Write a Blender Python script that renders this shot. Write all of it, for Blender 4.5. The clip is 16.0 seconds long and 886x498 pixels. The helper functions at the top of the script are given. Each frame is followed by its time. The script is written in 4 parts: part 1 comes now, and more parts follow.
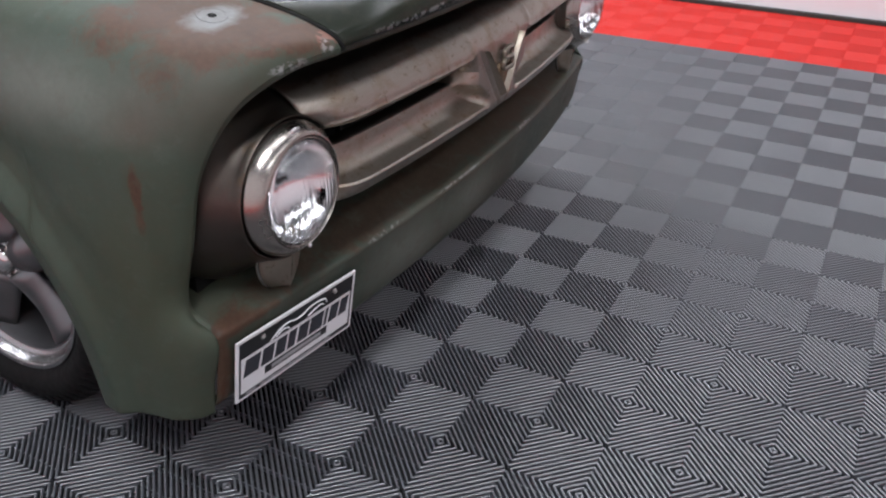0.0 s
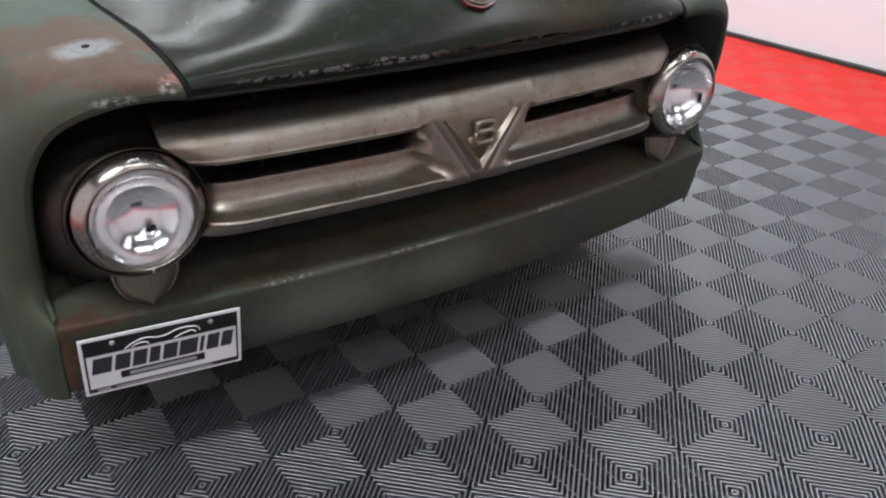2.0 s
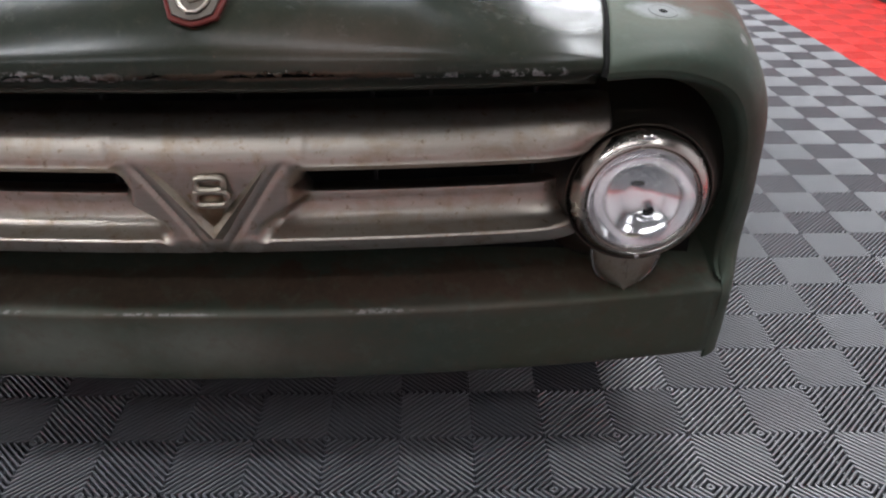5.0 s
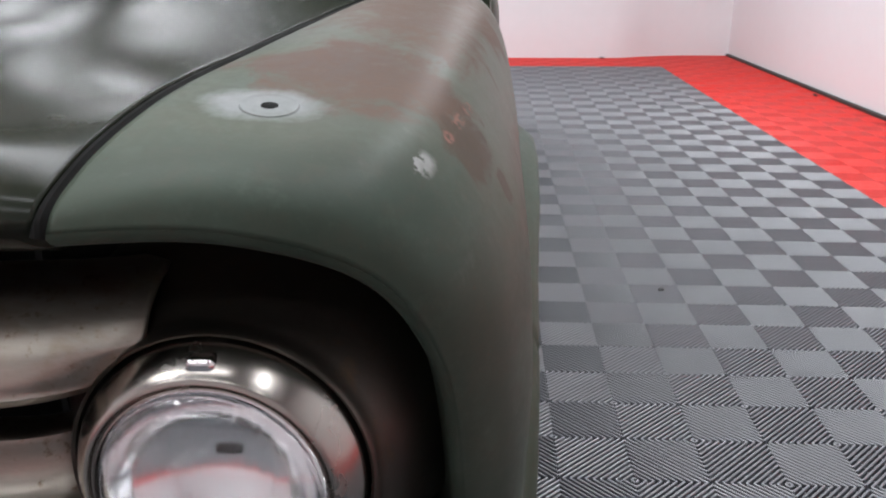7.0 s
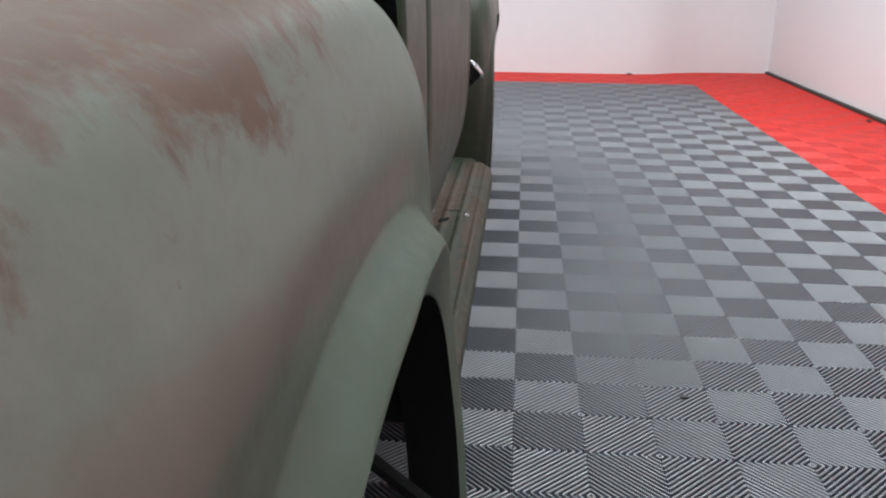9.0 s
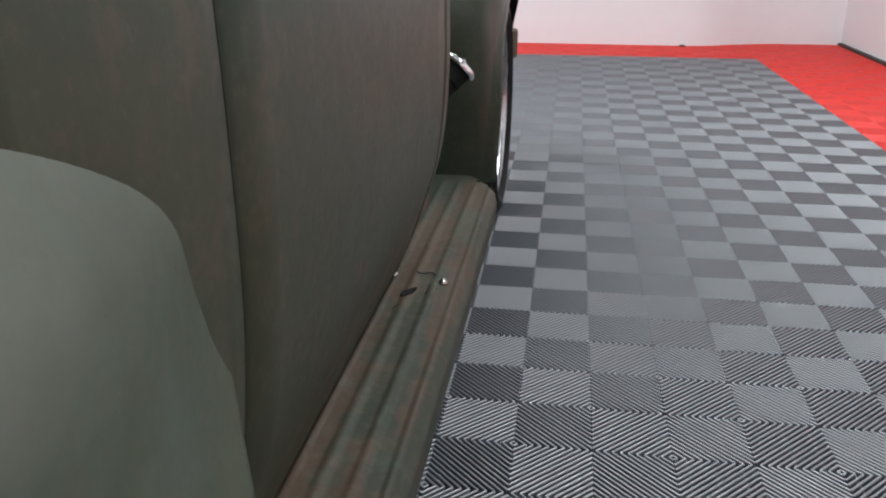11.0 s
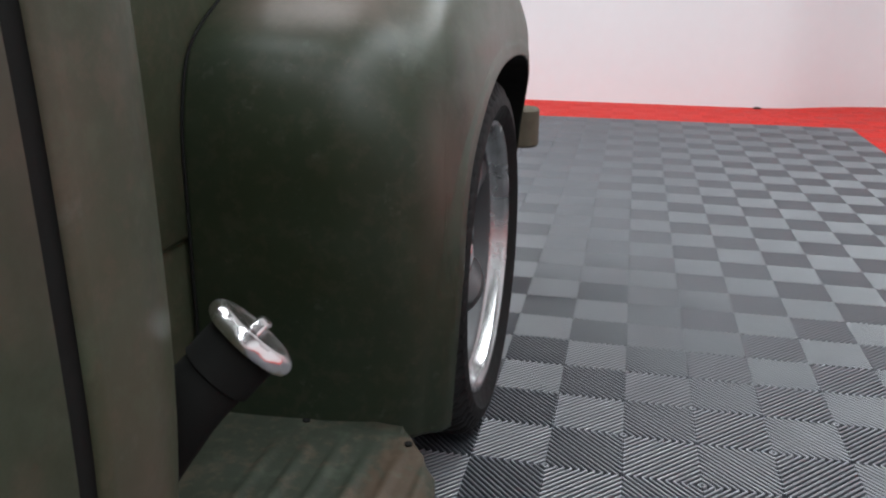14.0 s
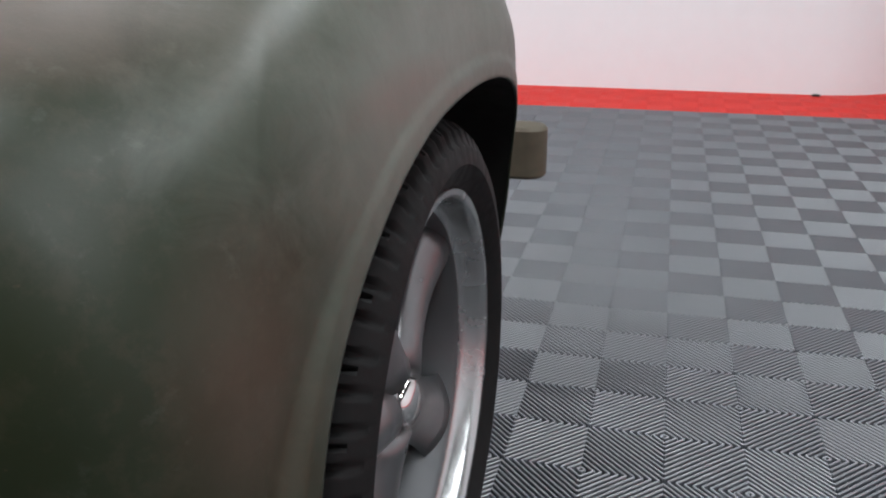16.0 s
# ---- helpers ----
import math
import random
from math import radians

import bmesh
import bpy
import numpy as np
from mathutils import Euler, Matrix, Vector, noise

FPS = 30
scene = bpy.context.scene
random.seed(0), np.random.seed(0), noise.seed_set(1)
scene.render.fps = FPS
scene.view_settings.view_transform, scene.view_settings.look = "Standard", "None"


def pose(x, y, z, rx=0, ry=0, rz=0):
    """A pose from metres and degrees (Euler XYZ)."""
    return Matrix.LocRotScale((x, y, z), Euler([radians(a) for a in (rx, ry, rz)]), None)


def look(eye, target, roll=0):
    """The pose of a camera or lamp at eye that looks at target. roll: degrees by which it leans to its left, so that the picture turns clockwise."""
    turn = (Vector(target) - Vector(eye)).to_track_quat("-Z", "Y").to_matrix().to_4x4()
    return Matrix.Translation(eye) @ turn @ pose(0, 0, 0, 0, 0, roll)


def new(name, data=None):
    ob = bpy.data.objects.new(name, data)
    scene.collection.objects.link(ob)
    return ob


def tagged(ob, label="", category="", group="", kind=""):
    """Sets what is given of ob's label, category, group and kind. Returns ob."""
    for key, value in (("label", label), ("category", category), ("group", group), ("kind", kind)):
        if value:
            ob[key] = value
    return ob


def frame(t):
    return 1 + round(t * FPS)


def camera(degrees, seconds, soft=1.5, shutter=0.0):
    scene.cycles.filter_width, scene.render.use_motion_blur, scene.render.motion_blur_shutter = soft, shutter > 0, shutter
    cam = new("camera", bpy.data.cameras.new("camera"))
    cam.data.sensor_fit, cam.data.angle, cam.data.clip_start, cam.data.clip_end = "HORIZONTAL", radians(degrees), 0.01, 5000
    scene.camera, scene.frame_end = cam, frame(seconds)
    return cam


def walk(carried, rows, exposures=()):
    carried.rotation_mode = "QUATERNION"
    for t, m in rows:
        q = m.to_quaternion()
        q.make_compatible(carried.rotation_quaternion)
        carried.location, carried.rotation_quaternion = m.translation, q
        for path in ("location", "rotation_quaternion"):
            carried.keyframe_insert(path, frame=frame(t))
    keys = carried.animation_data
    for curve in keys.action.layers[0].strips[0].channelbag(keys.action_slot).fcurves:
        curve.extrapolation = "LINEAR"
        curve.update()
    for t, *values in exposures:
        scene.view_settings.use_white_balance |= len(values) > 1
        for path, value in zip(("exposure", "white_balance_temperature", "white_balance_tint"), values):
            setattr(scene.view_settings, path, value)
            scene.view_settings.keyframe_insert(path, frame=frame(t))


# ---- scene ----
cam = camera(57.0, 16.0, soft=2.15)
PATH = [
    (0, (-1.403, -0.598, 1.199), (0.112, 0.22, 0.182), 0.3),
    (0.5, (-1.265, -0.793, 1.221), (0.117, 0.251, 0.221), 0.2),
    (1, (-1.099, -0.911, 1.215), (0.166, 0.284, 0.23), 0.2),
    (1.5, (-0.931, -1.011, 1.23), (0.211, 0.305, 0.248), 1.0),
    (2, (-0.746, -1.155, 1.23), (0.235, 0.308, 0.283), 0.9),
    (2.5, (-0.566, -1.196, 1.226), (0.273, 0.346, 0.268), 1.1),
    (3, (-0.365, -1.214, 1.237), (0.292, 0.392, 0.242), 1.4),
    (3.2, (-0.291, -1.222, 1.238), (0.296, 0.409, 0.239), 1.7),
    (5.3, (0.649, -0.941, 1.136), (0.633, 0.835, 0.216), -0.4),
    (5.5, (0.721, -0.883, 1.12), (0.689, 0.908, 0.231), -0.4),
    (6, (0.861, -0.696, 1.08), (0.828, 1.127, 0.258), 0.2),
    (6.5, (0.968, -0.51, 1.022), (0.926, 1.352, 0.295), 0.4),
    (7, (1.068, -0.348, 0.987), (0.959, 1.534, 0.321), -0.2),
    (7.5, (1.123, -0.193, 0.962), (1.001, 1.698, 0.322), 0.3),
    (8, (1.168, -0.015, 0.946), (1.044, 1.876, 0.307), 0.7),
    (8.5, (1.196, 0.167, 0.93), (1.046, 2.06, 0.301), -0.1),
    (9, (1.212, 0.33, 0.946), (1.033, 2.216, 0.302), 0.4),
    (9.2, (1.233, 0.401, 0.941), (1.035, 2.284, 0.296), -0.3),
    (11.3, (1.287, 1.224, 0.932), (1.003, 3.064, 0.203), 0.1),
    (11.5, (1.273, 1.324, 0.923), (1.005, 3.168, 0.196), 0.5),
    (12, (1.298, 1.498, 0.931), (1.001, 3.353, 0.245), 0.4),
    (12.5, (1.333, 1.672, 0.937), (0.989, 3.534, 0.292), -0.4),
    (13, (1.321, 1.866, 0.937), (0.979, 3.731, 0.299), -0.3),
    (13.5, (1.301, 2.066, 0.937), (0.948, 3.928, 0.298), 0.4),
    (14, (1.329, 2.225, 0.94), (0.912, 4.073, 0.298), 0.3),
    (14.5, (1.332, 2.368, 0.943), (0.899, 4.207, 0.286), 0.1),
    (15, (1.318, 2.577, 0.924), (0.89, 4.411, 0.251), 0.1),
    (15.5, (1.298, 2.794, 0.906), (0.855, 4.621, 0.224), -0.1),
    (16, (1.312, 2.938, 0.94), (0.821, 4.745, 0.237), -0.5),
]
walk(cam, [(t, look(eye, target, roll)) for t, eye, target, roll in PATH],
     [(0, 0, 6250, 13), (2.5, 0, 6300, 9), (5.5, 0, 6350, 11), (8, 0, 6300, 9), (9, 0, 6250, 6), (16, 0, 6250, 6)])

# ---------------------------------------------------------------- light
world = bpy.data.worlds.new("world")
scene.world = world
world.use_nodes = True
world.node_tree.nodes["Background"].inputs[0].default_value = (0.9, 0.93, 1.0, 1)
world.node_tree.nodes["Background"].inputs[1].default_value = 0.02
# watts of the strip lamps, row by row from the front of the room to the back
LAMP_Y_ROW = (-2.4, -0.65, 1.1, 2.85, 4.6, 6.35)
ROW_WATTS = {-1.6: (15.0, 56.0, 18.0, 18.0, 32.0, 40.0), 0.2: (10.0, 8.0, 26.0, 22.0, 20.0, 20.0), 2.05: (4.0, 14.0, 56.0, 32.0, 34.0, 38.0)}
scene.view_settings.exposure = 0.0


# ---------------------------------------------------------------- materials
def material(name):
    m = bpy.data.materials.new(name)
    m.use_nodes = True
    nt = m.node_tree
    return m, nt, nt.nodes["Principled BSDF"]


def node(nt, kind, **inputs):
    n = nt.nodes.new(kind)
    for key, value in inputs.items():
        n.inputs[key.replace("_", " ")].default_value = value
    return n


def noise_tex(nt, scale, detail=4.0, rough=0.55, coords=None, distortion=0.0):
    n = node(nt, "ShaderNodeTexNoise", Scale=scale, Detail=detail, Roughness=rough, Distortion=distortion)
    if coords is None:
        coords = nt.nodes.new("ShaderNodeTexCoord").outputs["Object"]
    nt.links.new(coords, n.inputs["Vector"])
    return n.outputs["Fac"]


def ramp(nt, fac, stops):
    r = nt.nodes.new("ShaderNodeValToRGB")
    els = r.color_ramp.elements
    while len(els) < len(stops):
        els.new(0.5)
    for e, (pos, col) in zip(els, stops):
        e.position = pos
        e.color = (*col, 1) if len(col) == 3 else col
    nt.links.new(fac, r.inputs[0])
    return r.outputs[0]


def mix(nt, fac, a, b, mode="MIX"):
    m = nt.nodes.new("ShaderNodeMix")
    m.data_type = "RGBA"
    m.blend_type = mode
    for sock, v in ((m.inputs[0], fac), (m.inputs[6], a), (m.inputs[7], b)):
        if isinstance(v, (int, float)):
            sock.default_value = v
        elif isinstance(v, tuple):
            sock.default_value = (*v, 1)
        else:
            nt.links.new(v, sock)
    return m.outputs[2]


def bump(nt, height, strength, distance, bsdf, after=None):
    b = node(nt, "ShaderNodeBump", Strength=strength, Distance=distance)
    nt.links.new(height, b.inputs["Height"])
    if after is not None:
        nt.links.new(after, b.inputs["Normal"])
    nt.links.new(b.outputs[0], bsdf.inputs["Normal"])
    return b.outputs[0]


def grey(v):
    return (v, v, v)


def simple(name, colour, rough=0.5, metal=0.0, scale=40.0, vary=0.25, bumpy=0.0, spec=0.5):
    m, nt, b = material(name)
    n = noise_tex(nt, scale)
    n2 = noise_tex(nt, scale * 0.13)
    lo = tuple(c * (1 - vary) for c in colour)
    hi = tuple(min(1, c * (1 + vary)) for c in colour)
    c = mix(nt, n2, lo, hi)
    c = mix(nt, 0.35, c, ramp(nt, n, [(0.3, lo), (0.7, hi)]))
    nt.links.new(c, b.inputs["Base Color"])
    b.inputs["Metallic"].default_value = metal
    b.inputs["Specular IOR Level"].default_value = spec
    r = ramp(nt, n, [(0.25, grey(max(0.02, rough * 0.8))), (0.75, grey(min(1, rough * 1.2)))])
    nt.links.new(r, b.inputs["Roughness"])
    if bumpy:
        bump(nt, n, 0.5, bumpy, b)
    return m


def near(nt, pos, centre, size, wobble, edge=0.5, rag=3.0):
    """1 inside an uneven oval patch about centre, 0 outside it; size is its half-length along x, y and z."""
    d = nt.nodes.new("ShaderNodeVectorMath")
    d.operation = "SUBTRACT"
    nt.links.new(pos, d.inputs[0])
    d.inputs[1].default_value = centre
    e = nt.nodes.new("ShaderNodeVectorMath")
    e.operation = "DIVIDE"
    nt.links.new(d.outputs[0], e.inputs[0])
    e.inputs[1].default_value = size
    length = nt.nodes.new("ShaderNodeVectorMath")
    length.operation = "LENGTH"
    nt.links.new(e.outputs[0], length.inputs[0])
    a = nt.nodes.new("ShaderNodeMath")
    a.operation = "MULTIPLY_ADD"
    nt.links.new(wobble, a.inputs[0])
    a.inputs[1].default_value = rag
    nt.links.new(length.outputs["Value"], a.inputs[2])
    r = nt.nodes.new("ShaderNodeMapRange")
    r.inputs["From Min"].default_value = 1.0 + rag * 0.5 + edge * 0.5
    r.inputs["From Max"].default_value = 1.0 + rag * 0.5 - edge * 0.5
    nt.links.new(a.outputs[0], r.inputs["Value"])
    return r.outputs["Result"]


# paint layers: softness of a patch's rim, strength, colour from, colour to
LAYERS = {
    "rust": (0.5, 0.9, (0.055, 0.028, 0.017), (0.092, 0.050, 0.032)),
    "haze": (1.4, 0.35, (0.085, 0.055, 0.042), (0.11, 0.075, 0.06)),
    "pink": (1.0, 0.6, (0.10, 0.072, 0.058), (0.125, 0.09, 0.075)),
    "primer": (0.6, 0.85, (0.17, 0.18, 0.178), (0.24, 0.25, 0.25)),
    # pale: faded green, and the painted soft highlight of the rear fender
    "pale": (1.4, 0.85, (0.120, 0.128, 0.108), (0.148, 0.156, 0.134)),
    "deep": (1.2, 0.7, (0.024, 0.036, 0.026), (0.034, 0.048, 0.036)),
    # bare metal chips, and a lamp glint painted on the front fender
    "bare_or_glint": (0.6, 0.7, (0.24, 0.245, 0.24), (0.36, 0.36, 0.35)),
    "red": (0.5, 0.8, (0.19, 0.08, 0.06), (0.24, 0.12, 0.09)),
    "brown": (0.4, 0.8, (0.045, 0.029, 0.019), (0.068, 0.045, 0.030)),
}


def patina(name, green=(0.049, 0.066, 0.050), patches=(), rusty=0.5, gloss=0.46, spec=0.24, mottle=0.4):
    """Old satin green paint over primer, worn to rust in patches; some patches paint in light. patches: (layer, centre,
    half-lengths).
    """
    m, nt, b = material(name)
    pos = nt.nodes.new("ShaderNodeNewGeometry").outputs["Position"]
    fine = noise_tex(nt, 90, 5, 0.65, pos)
    mid = noise_tex(nt, 11, 7, 0.62, pos, 0.4)
    broad = noise_tex(nt, 2.6, 4, 0.55, pos)
    grain = noise_tex(nt, 420, 2, 0.5, pos)
    edge = noise_tex(nt, 26, 10, 0.72, pos, 0.2)
    torn = noise_tex(nt, 15, 10, 0.70, pos, 0.5)
    olive = (green[0] * 1.2, green[1] * 1.05, green[2] * 0.92)
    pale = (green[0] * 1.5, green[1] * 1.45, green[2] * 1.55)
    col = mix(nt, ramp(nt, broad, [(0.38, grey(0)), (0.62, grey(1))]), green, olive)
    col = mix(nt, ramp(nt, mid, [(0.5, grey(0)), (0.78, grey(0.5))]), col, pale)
    rust_col = ramp(nt, mid, [(0.3, (0.045, 0.022, 0.015)), (0.5, (0.085, 0.045, 0.03)), (0.7, (0.115, 0.07, 0.052))])
    spread = mix(nt, 0.45, broad, edge)
    lo = 0.64 - 0.06 * rusty
    worn = ramp(nt, spread, [(lo, grey(0)), (lo + 0.05, grey(0.6))])
    col = mix(nt, worn, col, mix(nt, 0.4, rust_col, col))
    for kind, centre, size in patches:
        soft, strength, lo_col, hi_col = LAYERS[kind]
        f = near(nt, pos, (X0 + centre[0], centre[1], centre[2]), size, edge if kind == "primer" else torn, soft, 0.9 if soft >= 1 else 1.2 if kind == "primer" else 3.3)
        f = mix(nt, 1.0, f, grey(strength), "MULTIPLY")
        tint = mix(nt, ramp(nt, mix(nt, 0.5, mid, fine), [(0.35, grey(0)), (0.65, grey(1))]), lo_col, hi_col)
        if kind in ("bare_or_glint", "red"):
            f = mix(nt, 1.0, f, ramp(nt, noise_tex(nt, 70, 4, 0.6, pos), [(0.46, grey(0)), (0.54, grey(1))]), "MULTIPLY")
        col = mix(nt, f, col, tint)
    blot = ramp(nt, noise_tex(nt, 38, 8, 0.7, pos), [(0.5, grey(0)), (0.62, grey(mottle))])
    col = mix(nt, blot, col, (0.082, 0.06, 0.043))
    blot = ramp(nt, noise_tex(nt, 23, 8, 0.7, pos), [(0.54, grey(0)), (0.64, grey(mottle))])
    col = mix(nt, blot, col, (green[0] * 1.9, green[1] * 1.9, green[2] * 1.95))
    speck = ramp(nt, fine, [(0.68, grey(0)), (0.74, grey(0.5))])
    col = mix(nt, speck, col, (0.075, 0.045, 0.03))
    dust = ramp(nt, noise_tex(nt, 33, 6, 0.7, pos), [(0.6, grey(0)), (0.8, grey(0.25))])
    col = mix(nt, dust, col, (0.14, 0.14, 0.125))
    nt.links.new(col, b.inputs["Base Color"])
    r = ramp(nt, mix(nt, 0.5, mid, fine), [(0.3, grey(gloss * 0.85)), (0.7, grey(gloss * 1.2))])
    r = mix(nt, worn, r, grey(min(1, gloss * 1.4)))
    nt.links.new(r, b.inputs["Roughness"])
    b.inputs["Specular IOR Level"].default_value = spec
    n1 = bump(nt, grain, 0.08, 0.0006, b)
    bump(nt, mid, 0.12, 0.004, b, n1)
    return m


def worn_steel(name, base=(0.30, 0.275, 0.25), rough=0.36, rust=0.7):
    """Bare brushed steel with brown staining."""
    m, nt, b = material(name)
    pos = nt.nodes.new("ShaderNodeNewGeometry").outputs["Position"]
    mp = nt.nodes.new("ShaderNodeMapping")
    mp.inputs["Scale"].default_value = (0.12, 1, 1)
    nt.links.new(pos, mp.inputs[0])
    brush = noise_tex(nt, 260, 3, 0.6, mp.outputs[0])
    mid = noise_tex(nt, 14, 6, 0.65, pos, 0.3)
    col = mix(nt, brush, tuple(c * 0.85 for c in base), tuple(min(1, c * 1.15) for c in base))
    stain = ramp(nt, mid, [(0.62 - 0.1 * rust, (0, 0, 0)), (0.8, (0.8, 0.8, 0.8))])
    col = mix(nt, stain, col, (0.2, 0.12, 0.055))
    pits = ramp(nt, noise_tex(nt, 75, 6, 0.7, pos), [(0.58, grey(0)), (0.68, grey(0.7 * min(1, rust)))])
    col = mix(nt, pits, col, (0.13, 0.075, 0.04))
    nt.links.new(col, b.inputs["Base Color"])
    b.inputs["Metallic"].default_value = 1.0
    r = ramp(nt, mix(nt, 0.5, brush, mid), [(0.3, grey(rough * 0.85)), (0.7, grey(rough * 1.3))])
    nt.links.new(r, b.inputs["Roughness"])
    bump(nt, mix(nt, 0.5, brush, noise_tex(nt, 55, 6, 0.7, pos)), 0.22, 0.0012, b)
    return m


def chrome(name, rough=0.06, colour=(0.72, 0.71, 0.70)):
    m, nt, b = material(name)
    n = noise_tex(nt, 14, 5)
    b.inputs["Base Color"].default_value = (*colour, 1)
    b.inputs["Metallic"].default_value = 1
    nt.links.new(ramp(nt, n, [(0.35, grey(rough * 0.85)), (0.75, grey(rough * 1.35))]), b.inputs["Roughness"])
    return m


def glass(name, rough=0.02):
    m, nt, b = material(name)
    b.inputs["Base Color"].default_value = (0.97, 0.98, 0.98, 1)
    b.inputs["Transmission Weight"].default_value = 1
    b.inputs["Roughness"].default_value = rough
    b.inputs["IOR"].default_value = 1.45
    w = node(nt, "ShaderNodeTexWave", Scale=34.0, Distortion=0.6)
    nt.links.new(nt.nodes.new("ShaderNodeTexCoord").outputs["Object"], w.inputs["Vector"])
    bump(nt, mix(nt, 0.4, w.outputs["Fac"], noise_tex(nt, 55, 2, 0.5)), 0.30, 0.0016, b)
    return m


def emitter(name, colour, strength):
    m, nt, b = material(name)
    b.inputs["Emission Color"].default_value = (*colour, 1)
    b.inputs["Emission Strength"].default_value = strength
    b.inputs["Base Color"].default_value = (0.8, 0.8, 0.8, 1)
    return m


def tile_plastic(name, colour, spec, ior=1.5, rough=0.40):
    m, nt, b = material(name)
    pos = nt.nodes.new("ShaderNodeNewGeometry").outputs["Position"]
    oi = nt.nodes.new("ShaderNodeObjectInfo").outputs["Random"]
    dust = noise_tex(nt, 5, 5, 0.6, pos)
    fine = noise_tex(nt, 160, 3, 0.6, pos)
    c = mix(nt, dust, tuple(v * 0.96 for v in colour), tuple(min(1, v * 1.05) for v in colour))
    c = mix(nt, ramp(nt, oi, [(0, grey(0)), (1, grey(0.12))]), c, tuple(v * 0.8 for v in colour))
    c = mix(nt, ramp(nt, fine, [(0.6, grey(0)), (0.9, grey(0.3))]), c, tuple(v * 1.3 + 0.02 for v in colour))
    nt.links.new(c, b.inputs["Base Color"])
    nt.links.new(ramp(nt, dust, [(0.3, grey(rough * 0.93)), (0.7, grey(rough * 1.08))]), b.inputs["Roughness"])
    b.inputs["Specular IOR Level"].default_value = spec
    b.inputs["IOR"].default_value = ior
    bump(nt, fine, 0.1, 0.0008, b)
    return m


X0 = 0.20
paint_front = patina("paint_front_fender", patches=(
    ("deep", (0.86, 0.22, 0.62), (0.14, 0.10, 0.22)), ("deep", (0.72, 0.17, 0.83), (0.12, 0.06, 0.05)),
    # faded green, placed high to also paint the side's fall-off of light downwards
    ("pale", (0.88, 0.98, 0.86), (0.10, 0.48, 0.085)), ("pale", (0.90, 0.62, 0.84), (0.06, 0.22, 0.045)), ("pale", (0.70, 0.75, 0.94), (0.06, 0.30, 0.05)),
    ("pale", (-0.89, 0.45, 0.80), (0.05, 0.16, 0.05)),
    ("pink", (0.885, 0.98, 0.765), (0.04, 0.16, 0.022)), ("pink", (0.887, 0.74, 0.785), (0.04, 0.14, 0.022)), ("pink", (0.89, 0.55, 0.79), (0.04, 0.10, 0.025)),
    ("haze", (0.80, 0.62, 0.91), (0.10, 0.40, 0.06)), ("haze", (0.88, 0.45, 0.69), (0.06, 0.20, 0.13)),
    ("rust", (0.765, 0.365, 0.89), (0.10, 0.07, 0.06)), ("rust", (0.68, 0.395, 0.91), (0.07, 0.04, 0.04)), ("rust", (0.79, 0.72, 0.925), (0.10, 0.30, 0.062)), ("rust", (0.74, 0.95, 0.945), (0.06, 0.14, 0.05)),
    ("primer", (0.690, 0.287, 0.885), (0.044, 0.028, 0.04)), ("brown", (0.85, 0.33, 0.835), (0.03, 0.05, 0.03)),
    # the two whitish patches near y 0.25 paint a lamp glint on wrinkled paint
    ("red", (0.835, 0.312, 0.851), (0.005, 0.007, 0.006)), ("red", (0.842, 0.347, 0.856), (0.006, 0.016, 0.008)), ("red", (0.848, 0.388, 0.861), (0.005, 0.012, 0.008)), ("bare_or_glint", (0.818, 0.255, 0.844), (0.013, 0.014, 0.010)), ("bare_or_glint", (0.808, 0.245, 0.846), (0.008, 0.009, 0.008)), ("brown", (0.884, 0.36, 0.797), (0.012, 0.011, 0.018)),
    ("rust", (-0.72, 0.28, 0.88), (0.15, 0.13, 0.06)), ("rust", (-0.64, 0.17, 0.85), (0.07, 0.04, 0.03)), ("haze", (-0.875, 0.28, 0.77), (0.03, 0.03, 0.03)), ("haze", (-0.80, 0.22, 0.80), (0.10, 0.10, 0.06)), ("rust", (-0.893, 0.285, 0.66), (0.008, 0.008, 0.05)),
    ("primer", (-0.70, 0.276, 0.885), (0.048, 0.030, 0.04)),
    ("red", (-0.60, 0.15, 0.84), (0.025, 0.02, 0.012)), ("bare_or_glint", (-0.61, 0.145, 0.832), (0.012, 0.02, 0.010)), ("bare_or_glint", (-0.69, 0.152, 0.822), (0.035, 0.02, 0.007))), rusty=-1.0, gloss=0.52, spec=0.18, mottle=0.13)
paint_hood = patina("paint_hood", green=(0.016, 0.020, 0.015), patches=(("haze", (0.2, 0.12, 0.87), (0.12, 0.06, 0.03)), ("bare_or_glint", (-0.28, 0.1, 0.831), (0.22, 0.03, 0.006)), ("bare_or_glint", (0.42, 0.105, 0.830), (0.12, 0.03, 0.006)), ("brown", (0.1, 0.1, 0.832), (0.22, 0.03, 0.007))), rusty=0.0, gloss=0.22, spec=0.17, mottle=0.08)
# body and rear fender greens are darkened to paint in weaker light low down
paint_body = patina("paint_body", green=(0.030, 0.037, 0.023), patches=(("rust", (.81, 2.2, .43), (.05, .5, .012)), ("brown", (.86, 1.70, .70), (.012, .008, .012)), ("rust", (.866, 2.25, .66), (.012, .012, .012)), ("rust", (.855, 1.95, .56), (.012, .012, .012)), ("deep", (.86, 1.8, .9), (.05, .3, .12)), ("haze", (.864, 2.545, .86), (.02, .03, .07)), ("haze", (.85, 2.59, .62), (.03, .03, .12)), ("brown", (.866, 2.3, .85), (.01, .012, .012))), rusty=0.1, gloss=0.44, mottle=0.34)
